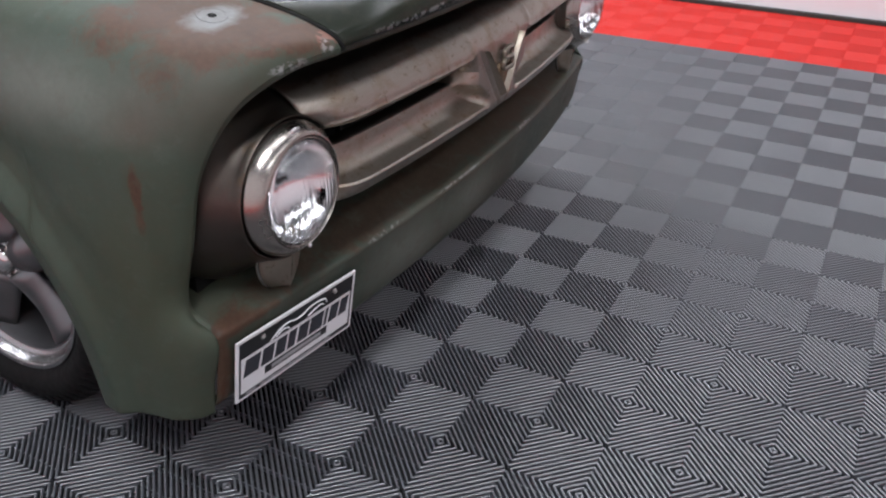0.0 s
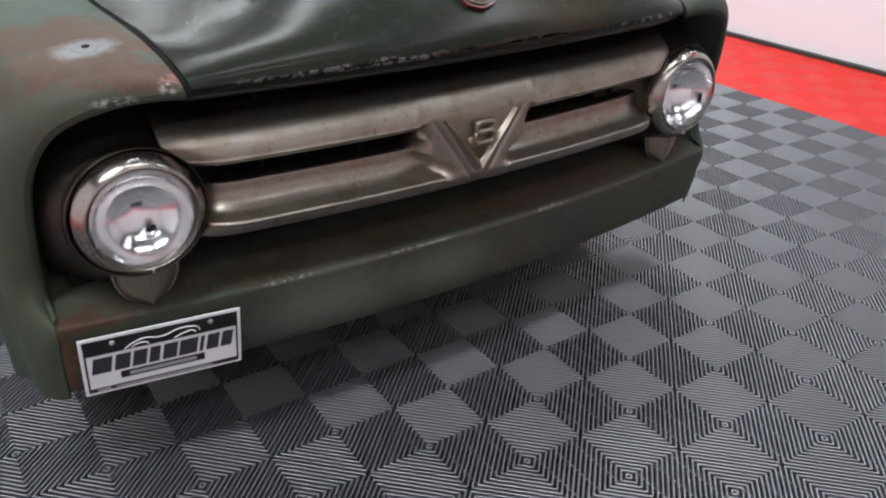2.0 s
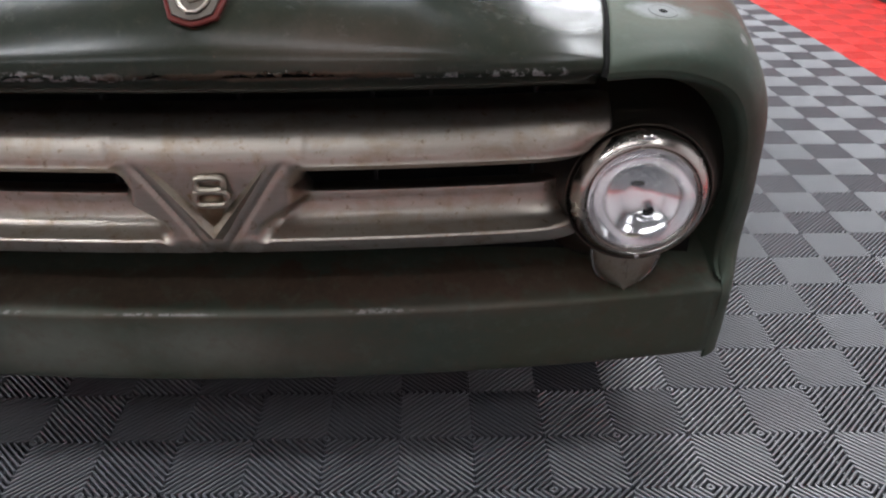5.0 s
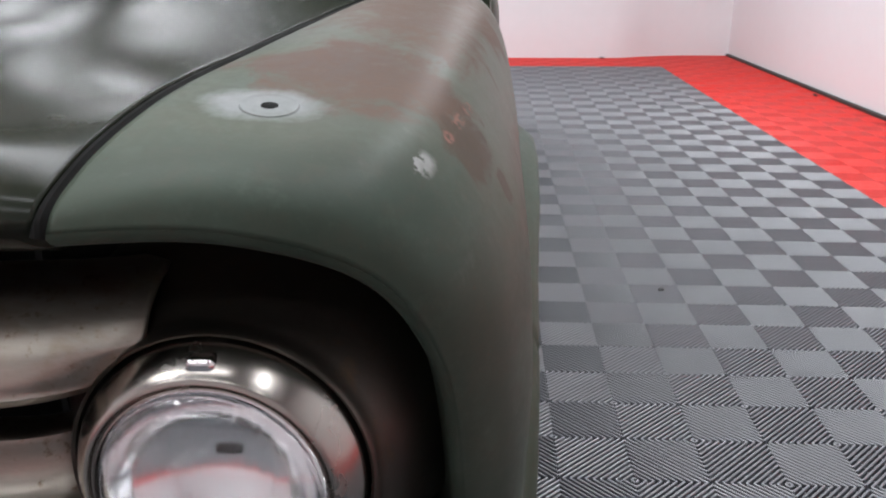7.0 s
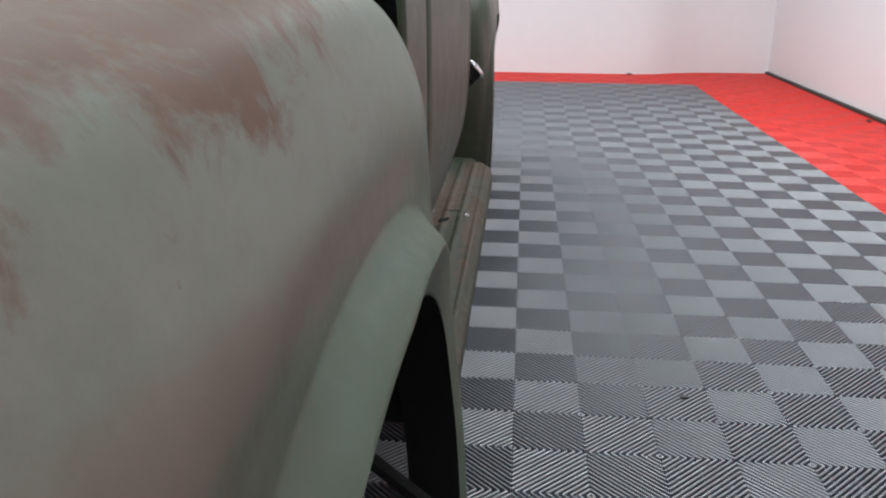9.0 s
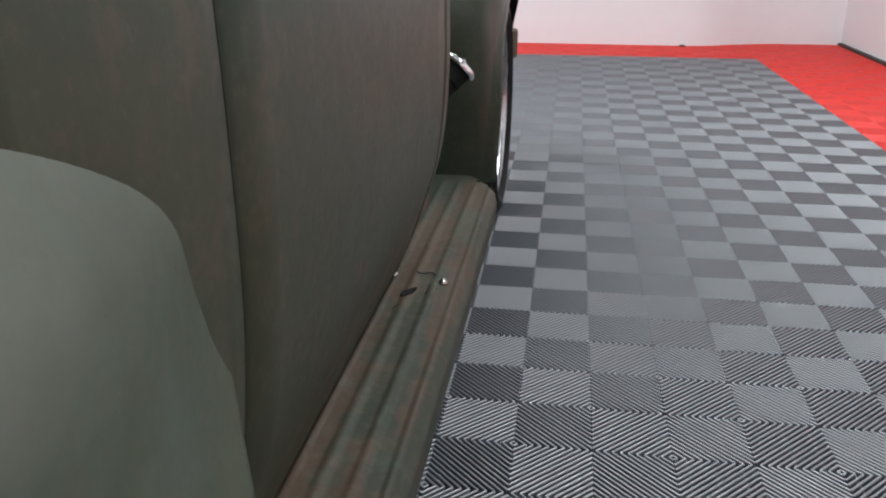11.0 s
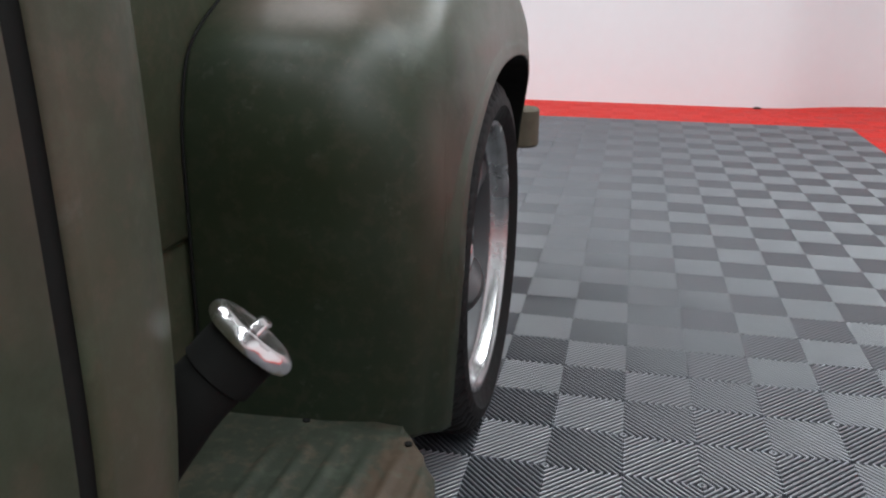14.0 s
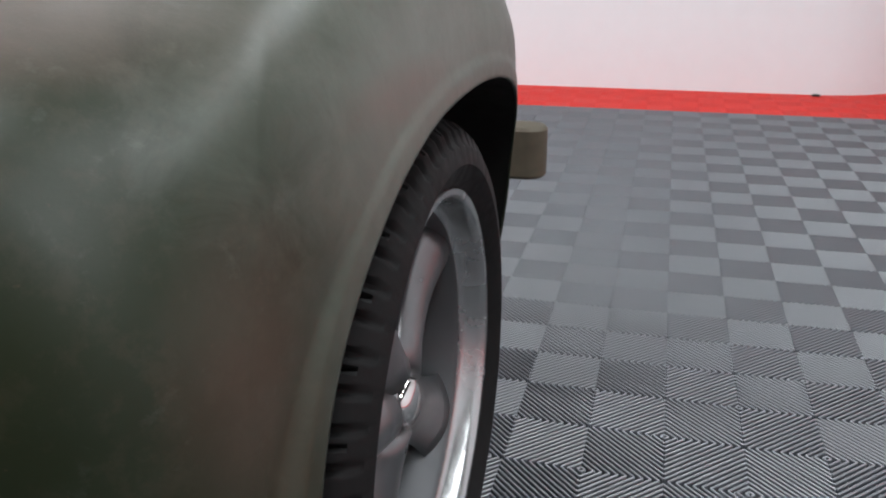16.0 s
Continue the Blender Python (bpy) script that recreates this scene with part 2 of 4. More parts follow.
# the two pale patches paint a broad soft highlight on the outer side
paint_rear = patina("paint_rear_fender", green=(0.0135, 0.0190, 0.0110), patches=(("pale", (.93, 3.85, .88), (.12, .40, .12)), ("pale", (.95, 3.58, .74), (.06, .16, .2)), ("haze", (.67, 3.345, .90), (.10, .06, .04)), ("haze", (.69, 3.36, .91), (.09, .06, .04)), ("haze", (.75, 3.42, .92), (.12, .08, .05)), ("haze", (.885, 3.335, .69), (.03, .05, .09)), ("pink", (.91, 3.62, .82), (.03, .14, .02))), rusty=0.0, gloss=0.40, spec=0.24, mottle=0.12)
paint_board = patina("paint_board", green=(0.027, 0.032, 0.023), patches=(("brown", (.87, 3.08, .3), (.045, .14, .05)), ("brown", (.80, 2.65, .3), (.03, .3, .05)), ("brown", (.89, 2.4, .3), (.02, .4, .05)), ("brown", (.77, 2.05, .3), (.04, .3, .05)), ("brown", (.83, 2.75, .3), (.02, .2, .05)), ("rust", (.75, 2.95, .3), (.010, .06, .05)), ("brown", (.85, 1.7, .3), (.02, .3, .05))), rusty=2.0, gloss=0.55, spec=0.2, mottle=0.5)
paint_pan = patina("paint_pan", green=(0.044, 0.056, 0.043), patches=(("brown", (-.25, .21, .43), (.8, .05, .022)), ("brown", (.45, .23, .43), (.4, .05, .022)), ("bare_or_glint", (-.12, .155, .407), (.09, .012, .002)), ("bare_or_glint", (.25, .157, .407), (.05, .012, .003)), ("bare_or_glint", (-.42, .170, .407), (.05, .012, .003)), ("pale", (-.05, .16, .33), (.10, .05, .05)), ("pale", (-.33, .18, .33), (.12, .05, .06)), ("rust", (-.835, .24, .33), (.015, .03, .08)), ("haze", (.12, .17, .32), (.12, .05, .05)), ("rust", (-.8, .22, .405), (.07, .05, .012)), ("haze", (.4, .17, .42), (.2, .06, .03)), ("haze", (0, .13, .40), (.9, .05, .01))), rusty=0.6, gloss=0.5, spec=0.2, mottle=0.3)
steel = worn_steel("grille_steel", (0.355, 0.318, 0.275), 0.36, 1.25)
steel_dark = worn_steel("shroud_steel", base=(0.100, 0.086, 0.074), rough=0.40, rust=0.35)
chrome_bright = chrome("polished_chrome")
steel_bright = worn_steel("emblem_steel", (0.34, 0.30, 0.245), 0.42, 1.0)
rusty_steel = worn_steel("rusty_steel", (0.25, 0.19, 0.13), 0.5, 1.6)
cap_chrome = chrome("brushed_cap_chrome", 0.22, (0.74, 0.73, 0.73))
reflector_silver = chrome("reflector_silver", 0.13, (0.86, 0.86, 0.87))
chrome_dull = chrome("old_chrome", 0.23, (0.36, 0.33, 0.30))
wheel_polish = chrome("polished_alloy", 0.24, (0.43, 0.43, 0.43))
# barrel colour is darkened to paint in the shade deep inside the wheel
barrel_grey = simple("shaded_wheel_barrel", (0.075, 0.075, 0.078), 0.5, 0.6, 30, 0.2)
wheel_grey = simple("grey_wheel_paint", (0.18, 0.18, 0.184), 0.33, 0.85, 30, 0.15)
rubber = simple("tyre_rubber", (0.009, 0.0085, 0.0085), 0.65, 0, 60, 0.35, 0.0006, spec=0.12)
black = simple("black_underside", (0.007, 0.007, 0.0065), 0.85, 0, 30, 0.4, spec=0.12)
black_rubber = simple("black_rubber", (0.015, 0.015, 0.015), 0.55, 0, 40, 0.3)
lens_glass = glass("headlamp_glass", 0.06)
cab_pane = glass("cab_window_glass")
wall_paint = simple("white_wall_paint", (0.79, 0.782, 0.79), 0.7, 0, 9, 0.03)
ceiling_paint = simple("dark_ceiling_paint", (0.10, 0.10, 0.105), 0.8, 0, 9, 0.05)
dark_paint = simple("white_front_wall_paint", (0.78, 0.77, 0.775), 0.7, 0, 9, 0.1)
skirting_dark = simple("dark_floor_edging", (0.03, 0.032, 0.028), 0.6, 0, 12, 0.5)
tile_grey = tile_plastic("grey_floor_tile", (0.049, 0.054, 0.068), 1.0, 2.0, 0.48)
tile_red = tile_plastic("red_floor_tile", (0.62, 0.022, 0.014), 0.4)
concrete = simple("dark_subfloor", (0.006, 0.006, 0.006), 0.85, 0, 20, 0.4)
plate_white = simple("plate_white", (0.78, 0.78, 0.79), 0.35, 0, 50, 0.04)
plate_black = simple("plate_black", (0.012, 0.012, 0.013), 0.35, 0, 50, 0.2)
plate_bar = simple("plate_lettering", (0.03, 0.032, 0.04), 0.35, 0, 50, 0.2)
plate_grey = simple("plate_small_lettering", (0.35, 0.35, 0.36), 0.4, 0, 50, 0.1)
bolt_steel = worn_steel("bolt_steel", (0.55, 0.54, 0.52), 0.25, 0.2)
timber = simple("weathered_bumper_steel", (0.080, 0.066, 0.046), 0.65, 0.1, 22, 0.45, 0.001, spec=0.25)
enamel_red = simple("emblem_red_enamel", (0.11, 0.018, 0.014), 0.2, 0, 50, 0.2)
lamp_housing = simple("white_lamp_housing", (0.8, 0.8, 0.8), 0.4, 0, 30, 0.03)
lamp_glow = emitter("lamp_diffuser", (0.955, 0.975, 1.0), 3.0)


# ---------------------------------------------------------------- mesh helpers
def link(name, bm, mat, parent=None, label="", smooth=True):
    me = bpy.data.meshes.new(name)
    bmesh.ops.recalc_face_normals(bm, faces=bm.faces)
    bm.to_mesh(me)
    bm.free()
    if smooth:
        for p in me.polygons:
            p.use_smooth = True
        me.set_sharp_from_angle(angle=radians(38))
    me.materials.append(mat)
    ob = new(name, me)
    if parent is not None:
        ob.parent = parent
    if label:
        tagged(ob, label)
    return ob


def part(name, bm, mat, parent, label="", smooth=True, **mods):
    ob = link(name, bm, mat, parent, label, smooth)
    if mods.get("thick"):
        m = ob.modifiers.new("thickness", "SOLIDIFY")
        m.thickness = mods["thick"]
        m.offset = mods.get("offset", -1)
    if mods.get("bevel"):
        m = ob.modifiers.new("edges", "BEVEL")
        m.width, m.segments, m.limit_method = mods["bevel"], 2, "ANGLE"
    return ob


def empty(name, at=(0, 0, 0)):
    ob = new(name)
    ob.location = at
    return ob


def spline(points, n):
    """n points on a smooth curve through the given ones."""
    p = np.asarray(points, float)
    if len(p) == 2:
        t = np.linspace(0, 1, n)[:, None]
        return p[0] * (1 - t) + p[1] * t
    d = np.r_[0, np.cumsum(np.maximum(np.linalg.norm(np.diff(p, axis=0), axis=1), 1e-6) ** 0.7)]
    m = np.zeros_like(p)
    s = np.diff(p, axis=0) / np.diff(d)[:, None]
    h = np.diff(d)[:, None]
    m[1:-1] = (s[:-1] * h[1:] + s[1:] * h[:-1]) / (h[:-1] + h[1:])
    m[0], m[-1] = s[0] * 1.5 - m[1] * 0.5, s[-1] * 1.5 - m[-2] * 0.5
    t = np.linspace(0, d[-1], n)
    i = np.clip(np.searchsorted(d, t, side="right") - 1, 0, len(p) - 2)
    u = ((t - d[i]) / (d[i + 1] - d[i]))[:, None]
    hh = (d[i + 1] - d[i])[:, None]
    return ((2 * u**3 - 3 * u**2 + 1) * p[i] + (u**3 - 2 * u**2 + u) * hh * m[i] + (-2 * u**3 + 3 * u**2) * p[i + 1] + (u**3 - u**2) * hh * m[i + 1])


def surface(stations, n, m):
    """An n x m net of points on a smooth sheet through stations of control points."""
    rows = np.array([spline(s, m) for s in stations])
    return np.stack([spline(rows[:, j], n) for j in range(m)], 1)


def grid(bm, net, closed=False):
    vs = [[bm.verts.new(p) for p in row] for row in net]
    k = len(net[0])
    for a, b in zip(vs, vs[1:]):
        for j in range(k if closed else k - 1):
            bm.faces.new((a[j], a[(j + 1) % k], b[(j + 1) % k], b[j]))
    return vs


def mirror(net, side):
    net = np.array(net, float)
    net[..., 0] = X0 + side * net[..., 0]
    return net


def box(bm, x0, x1, y0, y1, z0, z1):
    c = [bm.verts.new((x, y, z)) for x in (x0, x1) for y in (y0, y1) for z in (z0, z1)]
    for f in ((0, 1, 3, 2), (4, 6, 7, 5), (0, 4, 5, 1), (2, 3, 7, 6), (0, 2, 6, 4), (1, 5, 7, 3)):
        bm.faces.new([c[i] for i in f])
    return bm


def revolve(bm, profile, axis_point, axis="y", n=48, squash=1.0):
    """Turn (radius, along) pairs about a line through axis_point."""
    px, py, pz = axis_point
    net = []
    for r, a in profile:
        ring = []
        for k in range(n):
            c, s = math.cos(2 * math.pi * k / n) * r, math.sin(2 * math.pi * k / n) * r * squash
            ring.append((px + c, py + a, pz + s) if axis == "y" else (px + a, py + c, pz + s) if axis == "x" else (px + c, py + s, pz + a))
        net.append(ring)
    grid(bm, net, True)
    return bm


def tube(bm, points, radius, n=10):
    pts = [Vector(p) for p in points]
    net = []
    for i, p in enumerate(pts):
        d = (pts[min(i + 1, len(pts) - 1)] - pts[max(i - 1, 0)]).normalized()
        a = d.cross(Vector((0.31, 0.2, 0.93))).normalized()
        b = d.cross(a)
        r = radius[i] if isinstance(radius, (list, tuple)) else radius
        net.append([p + a * math.cos(2 * math.pi * k / n) * r + b * math.sin(2 * math.pi * k / n) * r for k in range(n)])
    vs = grid(bm, net, True)
    bm.faces.new(vs[0])
    bm.faces.new(vs[-1])
    return bm


# ---------------------------------------------------------------- room
Q = 0.1524
RIGHT, LEFT, FRONT, HIGH = 24 * Q, -22 * Q, -26 * Q, 3.3


def upright(bm, plan, z0, z1, thick):
    """A wall of that thickness along a line in plan, its face on the line, its body on the line's left."""
    p = [Vector((*q, 0)) for q in plan]
    out = []
    for i, v in enumerate(p):
        d = (p[min(i + 1, len(p) - 1)] - p[max(i - 1, 0)]).normalized()
        out.append(v + Vector((-d.y, d.x, 0)) * thick)
    net = [[(a.x, a.y, z0), (a.x, a.y, z1), (b.x, b.y, z1), (b.x, b.y, z0)] for a, b in zip(p, out)]
    vs = grid(bm, net, True)
    bm.faces.new(vs[0])
    bm.faces.new(vs[-1])
    return bm


BACK = [(RIGHT, 8.93), (3.2, 8.93), (2.95, 8.90), (2.7, 8.80), (2.5, 8.70), (2.3, 8.66), (LEFT, 8.66)]
tagged(part("wall_back", upright(bmesh.new(), BACK, -0.02, HIGH, -0.12), wall_paint, None), "plain white painted wall behind the truck", "wall", kind="structure")
tagged(part("wall_right", upright(bmesh.new(), [(RIGHT, FRONT), (RIGHT, 8.93)], -0.02, HIGH, -0.12), wall_paint, None), "plain white painted side wall", "wall", kind="structure")
tagged(part("wall_left", upright(bmesh.new(), [(LEFT, FRONT), (LEFT, 8.66)], -0.02, HIGH, 0.12), wall_paint, None), "plain white painted side wall", "wall", kind="structure")
tagged(part("wall_front", upright(bmesh.new(), [(LEFT, FRONT), (RIGHT, FRONT)], -0.02, HIGH, -0.12), dark_paint, None), "plain white painted wall before the truck", "wall", kind="structure")
tagged(part("ceiling", box(bmesh.new(), LEFT - 0.1, RIGHT + 0.1, FRONT - 0.1, 9.1, HIGH, HIGH + 0.1), ceiling_paint, None), "dark grey painted ceiling", "ceiling", kind="structure")
tagged(part("subfloor", box(bmesh.new(), LEFT - 0.1, RIGHT + 0.1, FRONT - 0.1, 9.1, -0.12, -0.017), concrete, None), "dark concrete slab under the tiles", "floor", kind="structure")
bm = bmesh.new()
box(bm, RIGHT - 0.035, RIGHT - 0.001, FRONT, 8.9, -0.016, 0.022)
tagged(part("trim_right", bm, skirting_dark, None, bevel=0.004), "dark worn edging strip at the wall foot", "trim", kind="structure")

# ceiling lamps: three rows of bright strips
LAMPS = [(x, y, w) for x, row in ROW_WATTS.items() for y, w in zip(LAMP_Y_ROW, row)]


def ceiling_lamp(x, y, turn):
    base = empty("ceiling_lamp", (x, y, HIGH))
    base.rotation_euler.z = turn
    tagged(base, "long white strip lamp with bright diffuser on ceiling", "ceiling lamp", "ceiling lamps")
    part("housing", box(bmesh.new(), -0.68, 0.68, -0.17, 0.17, -0.07, -0.001), lamp_housing, base, bevel=0.006)
    part("diffuser", box(bmesh.new(), -0.66, 0.66, -0.15, 0.15, -0.078, -0.0701), lamp_glow, base)
    return base


for x, y, watts in LAMPS:
    turn = math.pi / 2 if x > 1 else 0.0
    ceiling_lamp(x, y, turn)
    lamp = bpy.data.lights.new("strip_light", "AREA")
    lamp.shape, lamp.size, lamp.size_y, lamp.energy, lamp.color = "RECTANGLE", 1.32, 0.30, watts, (0.955, 0.975, 1.0)
    ob = new("strip_light", lamp)
    ob.location = (x, y, HIGH - 0.085)
    ob.rotation_euler.z = turn

# ---------------------------------------------------------------- truck
truck = empty("pickup_truck", (X0, 2.4, 0))
tagged(truck, "lowered vintage pickup truck in worn green patina paint with rust", "pickup truck")
truck_inv = Matrix.Translation((-X0, -2.4, 0))


def tpart(name, bm, mat, parent=None, label="", smooth=True, **mods):
    """A part of the truck, given in world places."""
    bmesh.ops.transform(bm, matrix=truck_inv, verts=bm.verts)
    return part(name, bm, mat, parent or truck, label, smooth, **mods)


AXLE_F, AXLE_R = 0.865, 3.835


def arch(y, centre, half, top, low, power=2.3):
    d = abs(y - centre) / half
    return low if d >= 1 else low + (top - low) * (1 - d**power) ** (1 / power)


def clip_low(net, low):
    """Re-space each row of a net so that it ends at the height low(y) instead of its own last point."""
    out = []
    for row in net:
        k = len(row)
        over = [q[2] - low(q[1]) for q in row]
        top = int(np.argmax(row[:, 2]))
        cut = k - 1.0
        for j in range(top, k - 1):
            if over[j] >= 0 > over[j + 1]:
                cut = j + over[j] / (over[j] - over[j + 1])
                break
        t = np.linspace(0, 1, k) * cut
        out.append(np.stack([np.interp(t, np.arange(k), row[:, c]) for c in range(3)], 1))
    return np.array(out)


FENDER = [
    [(.583, .133, .822), (.70, .150, .818), (.79, .178, .778), (.834, .210, .70), (.849, .237, .58), (.848, .266, .435), (.846, .226, .408), (.846, .246, .30), (.846, .258, .232)],
    [(.586, .138, .834), (.70, .160, .842), (.798, .186, .806), (.848, .216, .73), (.864, .243, .58), (.866, .270, .462), (.866, .240, .402), (.866, .258, .30), (.866, .272, .230)],
    [(.592, .175, .855), (.70, .20, .860), (.80, .222, .842), (.868, .245, .75), (.888, .268, .60), (.890, .292, .46), (.890, .286, .395), (.890, .294, .30), (.890, .306, .228)],
    [(.605, .26, .880), (.71, .29, .880), (.82, .32, .866), (.890, .34, .77), (.912, .36, .62), (.911, .368, .48), (.909, .374, .39), (.907, .385, .30), (.905, .395, .226)],
    [(.63, .50, .902), (.73, .55, .928), (.850, .58, .906), (.899, .6, .81), (.903, .6, .68), (.900, .6, .55), (.898, .6, .44), (.898, .6, .33), (.895, .6, .212)],
    [(.65, .90, .918), (.75, .95, .950), (.858, .95, .923), (.900, .95, .82), (.900, .95, .70), (.888, .95, .56), (.888, .95, .45), (.888, .95, .33), (.885, .95, .212)],
    [(.668, 1.22, .93), (.75, 1.25, .952), (.843, 1.27, .914), (.893, 1.28, .81), (.906, 1.28, .68), (.916, 1.29, .53), (.924, 1.295, .42), (.932, 1.30, .30), (.938, 1.30, .16)],
    [(.68, 1.58, .94), (.735, 1.575, .925), (.79, 1.57, .89), (.851, 1.56, .80), (.857, 1.56, .72), (.864, 1.555, .64), (.885, 1.53, .52), (.915, 1.46, .38), (.936, 1.40, .17)],
]


FA = (0.905, 0.45, 0.655, 0.17, 2.55)
RA = (3.845, 0.528, 0.78, 0.27, 2.78)


def front_arch(y):
    return arch(y, *FA)


def rear_arch(y):
    return arch(y, *RA)


def flare(net, a, out, groove, wide=0.066, fade=0.0):
    """Lift the sheet to a rolled lip round a wheel opening."""
    c, h, top, low, p = a
    for row in net:
        for q in row:
            side_on = min(1.0, max(0.0, (q[0] - 0.80) / 0.09))
            side_on = side_on * side_on * (3 - 2 * side_on) * (1 - fade * min(1.0, max(0.0, (q[2] - 0.52) / 0.22)))
            rho = ((abs(q[1] - c) / h) ** p + (max(0.0, q[2] - low) / (top - low)) ** p) ** (1 / p)
            e = (rho - 1) * 0.45
            if e > -0.05:
                k = min(1.0, max(0.0, (wide - e) / 0.014))
                q[0] += side_on * (out * k * k * (3 - 2 * k) * (1 - 4 * max(0.0, e)) - groove * math.exp(-(((e - 0.095) / 0.025) ** 2)))
    return net


def stepped_lip(net, a, out, tuck):
    """Step the sheet out along a crisp crease round a wheel opening; the lip's face leans back in by tuck at its edge."""
    c, h, top, low, p = a
    for row in net:
        for q in row:
            rho = ((abs(q[1] - c) / h) ** p + (max(0.0, q[2] - low) / (top - low)) ** p) ** (1 / p)
            e = (rho - 1) * 0.45
            side_on = min(1.0, max(0.0, (q[0] - 0.80) / 0.09))
            lift = out * side_on * float(np.interp(q[1], (0.40, 0.50, 0.70, 0.86, 1.02, 1.20, 1.32), (0.35, 0.48, 0.80, 0.94, 0.92, 0.58, 0.34)))
            k = min(1.0, max(0.0, (0.082 - e) / 0.034))
            k = k + 0.12 * math.sin(2 * math.pi * k) * -0.5
            q[0] += lift * k - tuck * (lift / out) * min(1.0, max(0.0, (0.048 - e) / 0.048)) - 0.004 * side_on * math.exp(-(((e - 0.115) / 0.03) ** 2))
    return net


def lip_strip(net, a, inward):
    """The flange that turns in from the edge of a wheel opening."""
    c, h = a[0], a[1]
    edge = [row[-1] for row in net if abs(row[-1][1] - c) <= h * 1.02]
    return [[(u - k * inward, y, z + 0.004 * k) for k in np.linspace(0, 1, 4)] for u, y, z in edge]


def front_fender(side):
    net = stepped_lip(clip_low(surface(FENDER, 160, 150), front_arch), FA, 0.045, 0.026)
    bm = bmesh.new()
    grid(bm, mirror(net, side))
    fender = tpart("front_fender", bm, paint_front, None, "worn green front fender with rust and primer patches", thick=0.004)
    bm = bmesh.new()
    grid(bm, mirror(lip_strip(net, FA, 0.075), side))
    tpart("arch_flange", bm, black, fender, "dark inner flange of wheel opening")
    rows = []
    for u, y, z in [q for q in net[0] if q[2] > 0.412][::2]:
        d = Vector((0.64 - u, 0, 0.62 - z))
        d = d.normalized() if d.length > 0 else d
        row = []
        for k in np.linspace(0, 1, 9):
            t = k * math.pi / 2
            row.append((u + d.x * 0.012 * math.sin(t), y + 0.013 * (1 - math.cos(t)), z + d.z * 0.012 * math.sin(t)))
        row += [(row[8][0] + d.x * q * 0.25, row[8][1] + q, row[8][2] + d.z * q * 0.25) for q in (0.02, 0.06, 0.16)]
        rows.append(row)
    bm = bmesh.new()
    grid(bm, mirror(rows, side))
    tpart("rolled_lip", bm, paint_front, fender, "green lip rolled in round the headlamp")
    # bolt hole with a dished ring round it
    bi, bj = min(((i, j) for i in range(1, 159) for j in range(1, 149)), key=lambda q: (net[q][0] - 0.695) ** 2 + (net[q][1] - 0.287) ** 2)
    up = Vector(net[bi, bj + 1] - net[bi, bj - 1]).cross(Vector(net[bi + 1, bj] - net[bi - 1, bj])).normalized()
    up = up if up.z > 0 else -up
    mid_at = Vector(net[bi, bj])
    fa = up.cross(Vector((0, 1, 0))).normalized()
    fb = up.cross(fa)

    def disc(rings, n=28):
        return mirror([[mid_at + up * h + (fa * math.cos(2 * math.pi * k / n) + fb * math.sin(2 * math.pi * k / n)) * r for k in range(n)] for r, h in rings], side)

    bm = bmesh.new()
    grid(bm, disc([(.024, -.0005), (.0225, .0010), (.021, .0003), (.018, .0006), (.010, .0004), (.006, .0005)]), True)
    tpart("dished_ring", bm, paint_front, fender, "pressed green ring round bolt hole")
    bm = bmesh.new()
    grid(bm, disc([(.007, .0006), (.0055, .0010), (.0005, .0010)]), True)
    tpart("bolt_hole", bm, black, fender, "dark bolt hole")
    bm = bmesh.new()
    seam = [row[0] for row in net]
    tube(bm, mirror([[q + np.array((-0.004, 0, -0.0025)) for q in seam]], side)[0], 0.005, 8)
    tpart("welting", bm, black, fender, "black welting in hood seam")
    return fender


for s in (1, -1):
    front_fender(s)

HOOD = [
    [(0, .098, .828), (.2, .10, .828), (.4, .11, .827), (.52, .122, .825), (.575, .133, .824)],
    [(0, .10, .85), (.2, .102, .85), (.4, .112, .848), (.52, .126, .843), (.578, .138, .838)],
    [(0, .125, .885), (.2, .13, .883), (.4, .14, .875), (.52, .158, .866), (.584, .175, .858)],
    [(0, .20, .94), (.2, .205, .935), (.4, .22, .914), (.53, .24, .889), (.597, .26, .884)],
    [(0, .42, 1.02), (.2, .43, 1.01), (.42, .45, .966), (.55, .48, .919), (.622, .50, .905)],
    [(0, .85, 1.09), (.22, .86, 1.08), (.44, .87, 1.01), (.58, .89, .945), (.642, .90, .922)],
    [(0, 1.45, 1.13), (.24, 1.45, 1.12), (.46, 1.45, 1.05), (.60, 1.48, .972), (.672, 1.50, .945)],
]
net = surface(HOOD, 70, 130)
rng = random.Random(4)
for i, row in enumerate(net):
    for q in row:
        u, y, z = q
        ease = min(1.0, max(0.0, (y - 0.14) / 0.25)) * min(1.0, max(0.0, (1.45 - y) / 0.4))
        q[2] += ease * (0.012 * math.exp(-(((u - 0.27 - 0.12 * y) / 0.045) ** 2)) - 0.012 * math.exp(-(((u - 0.39 - 0.1 * y) / 0.05) ** 2)))
        q[2] += ease * 0.016 * math.exp(-((u / 0.09) ** 2))
full = np.concatenate([mirror(net, -1)[:, ::-1], mirror(net, 1)[:, 1:]], 1)
wear = 0.0
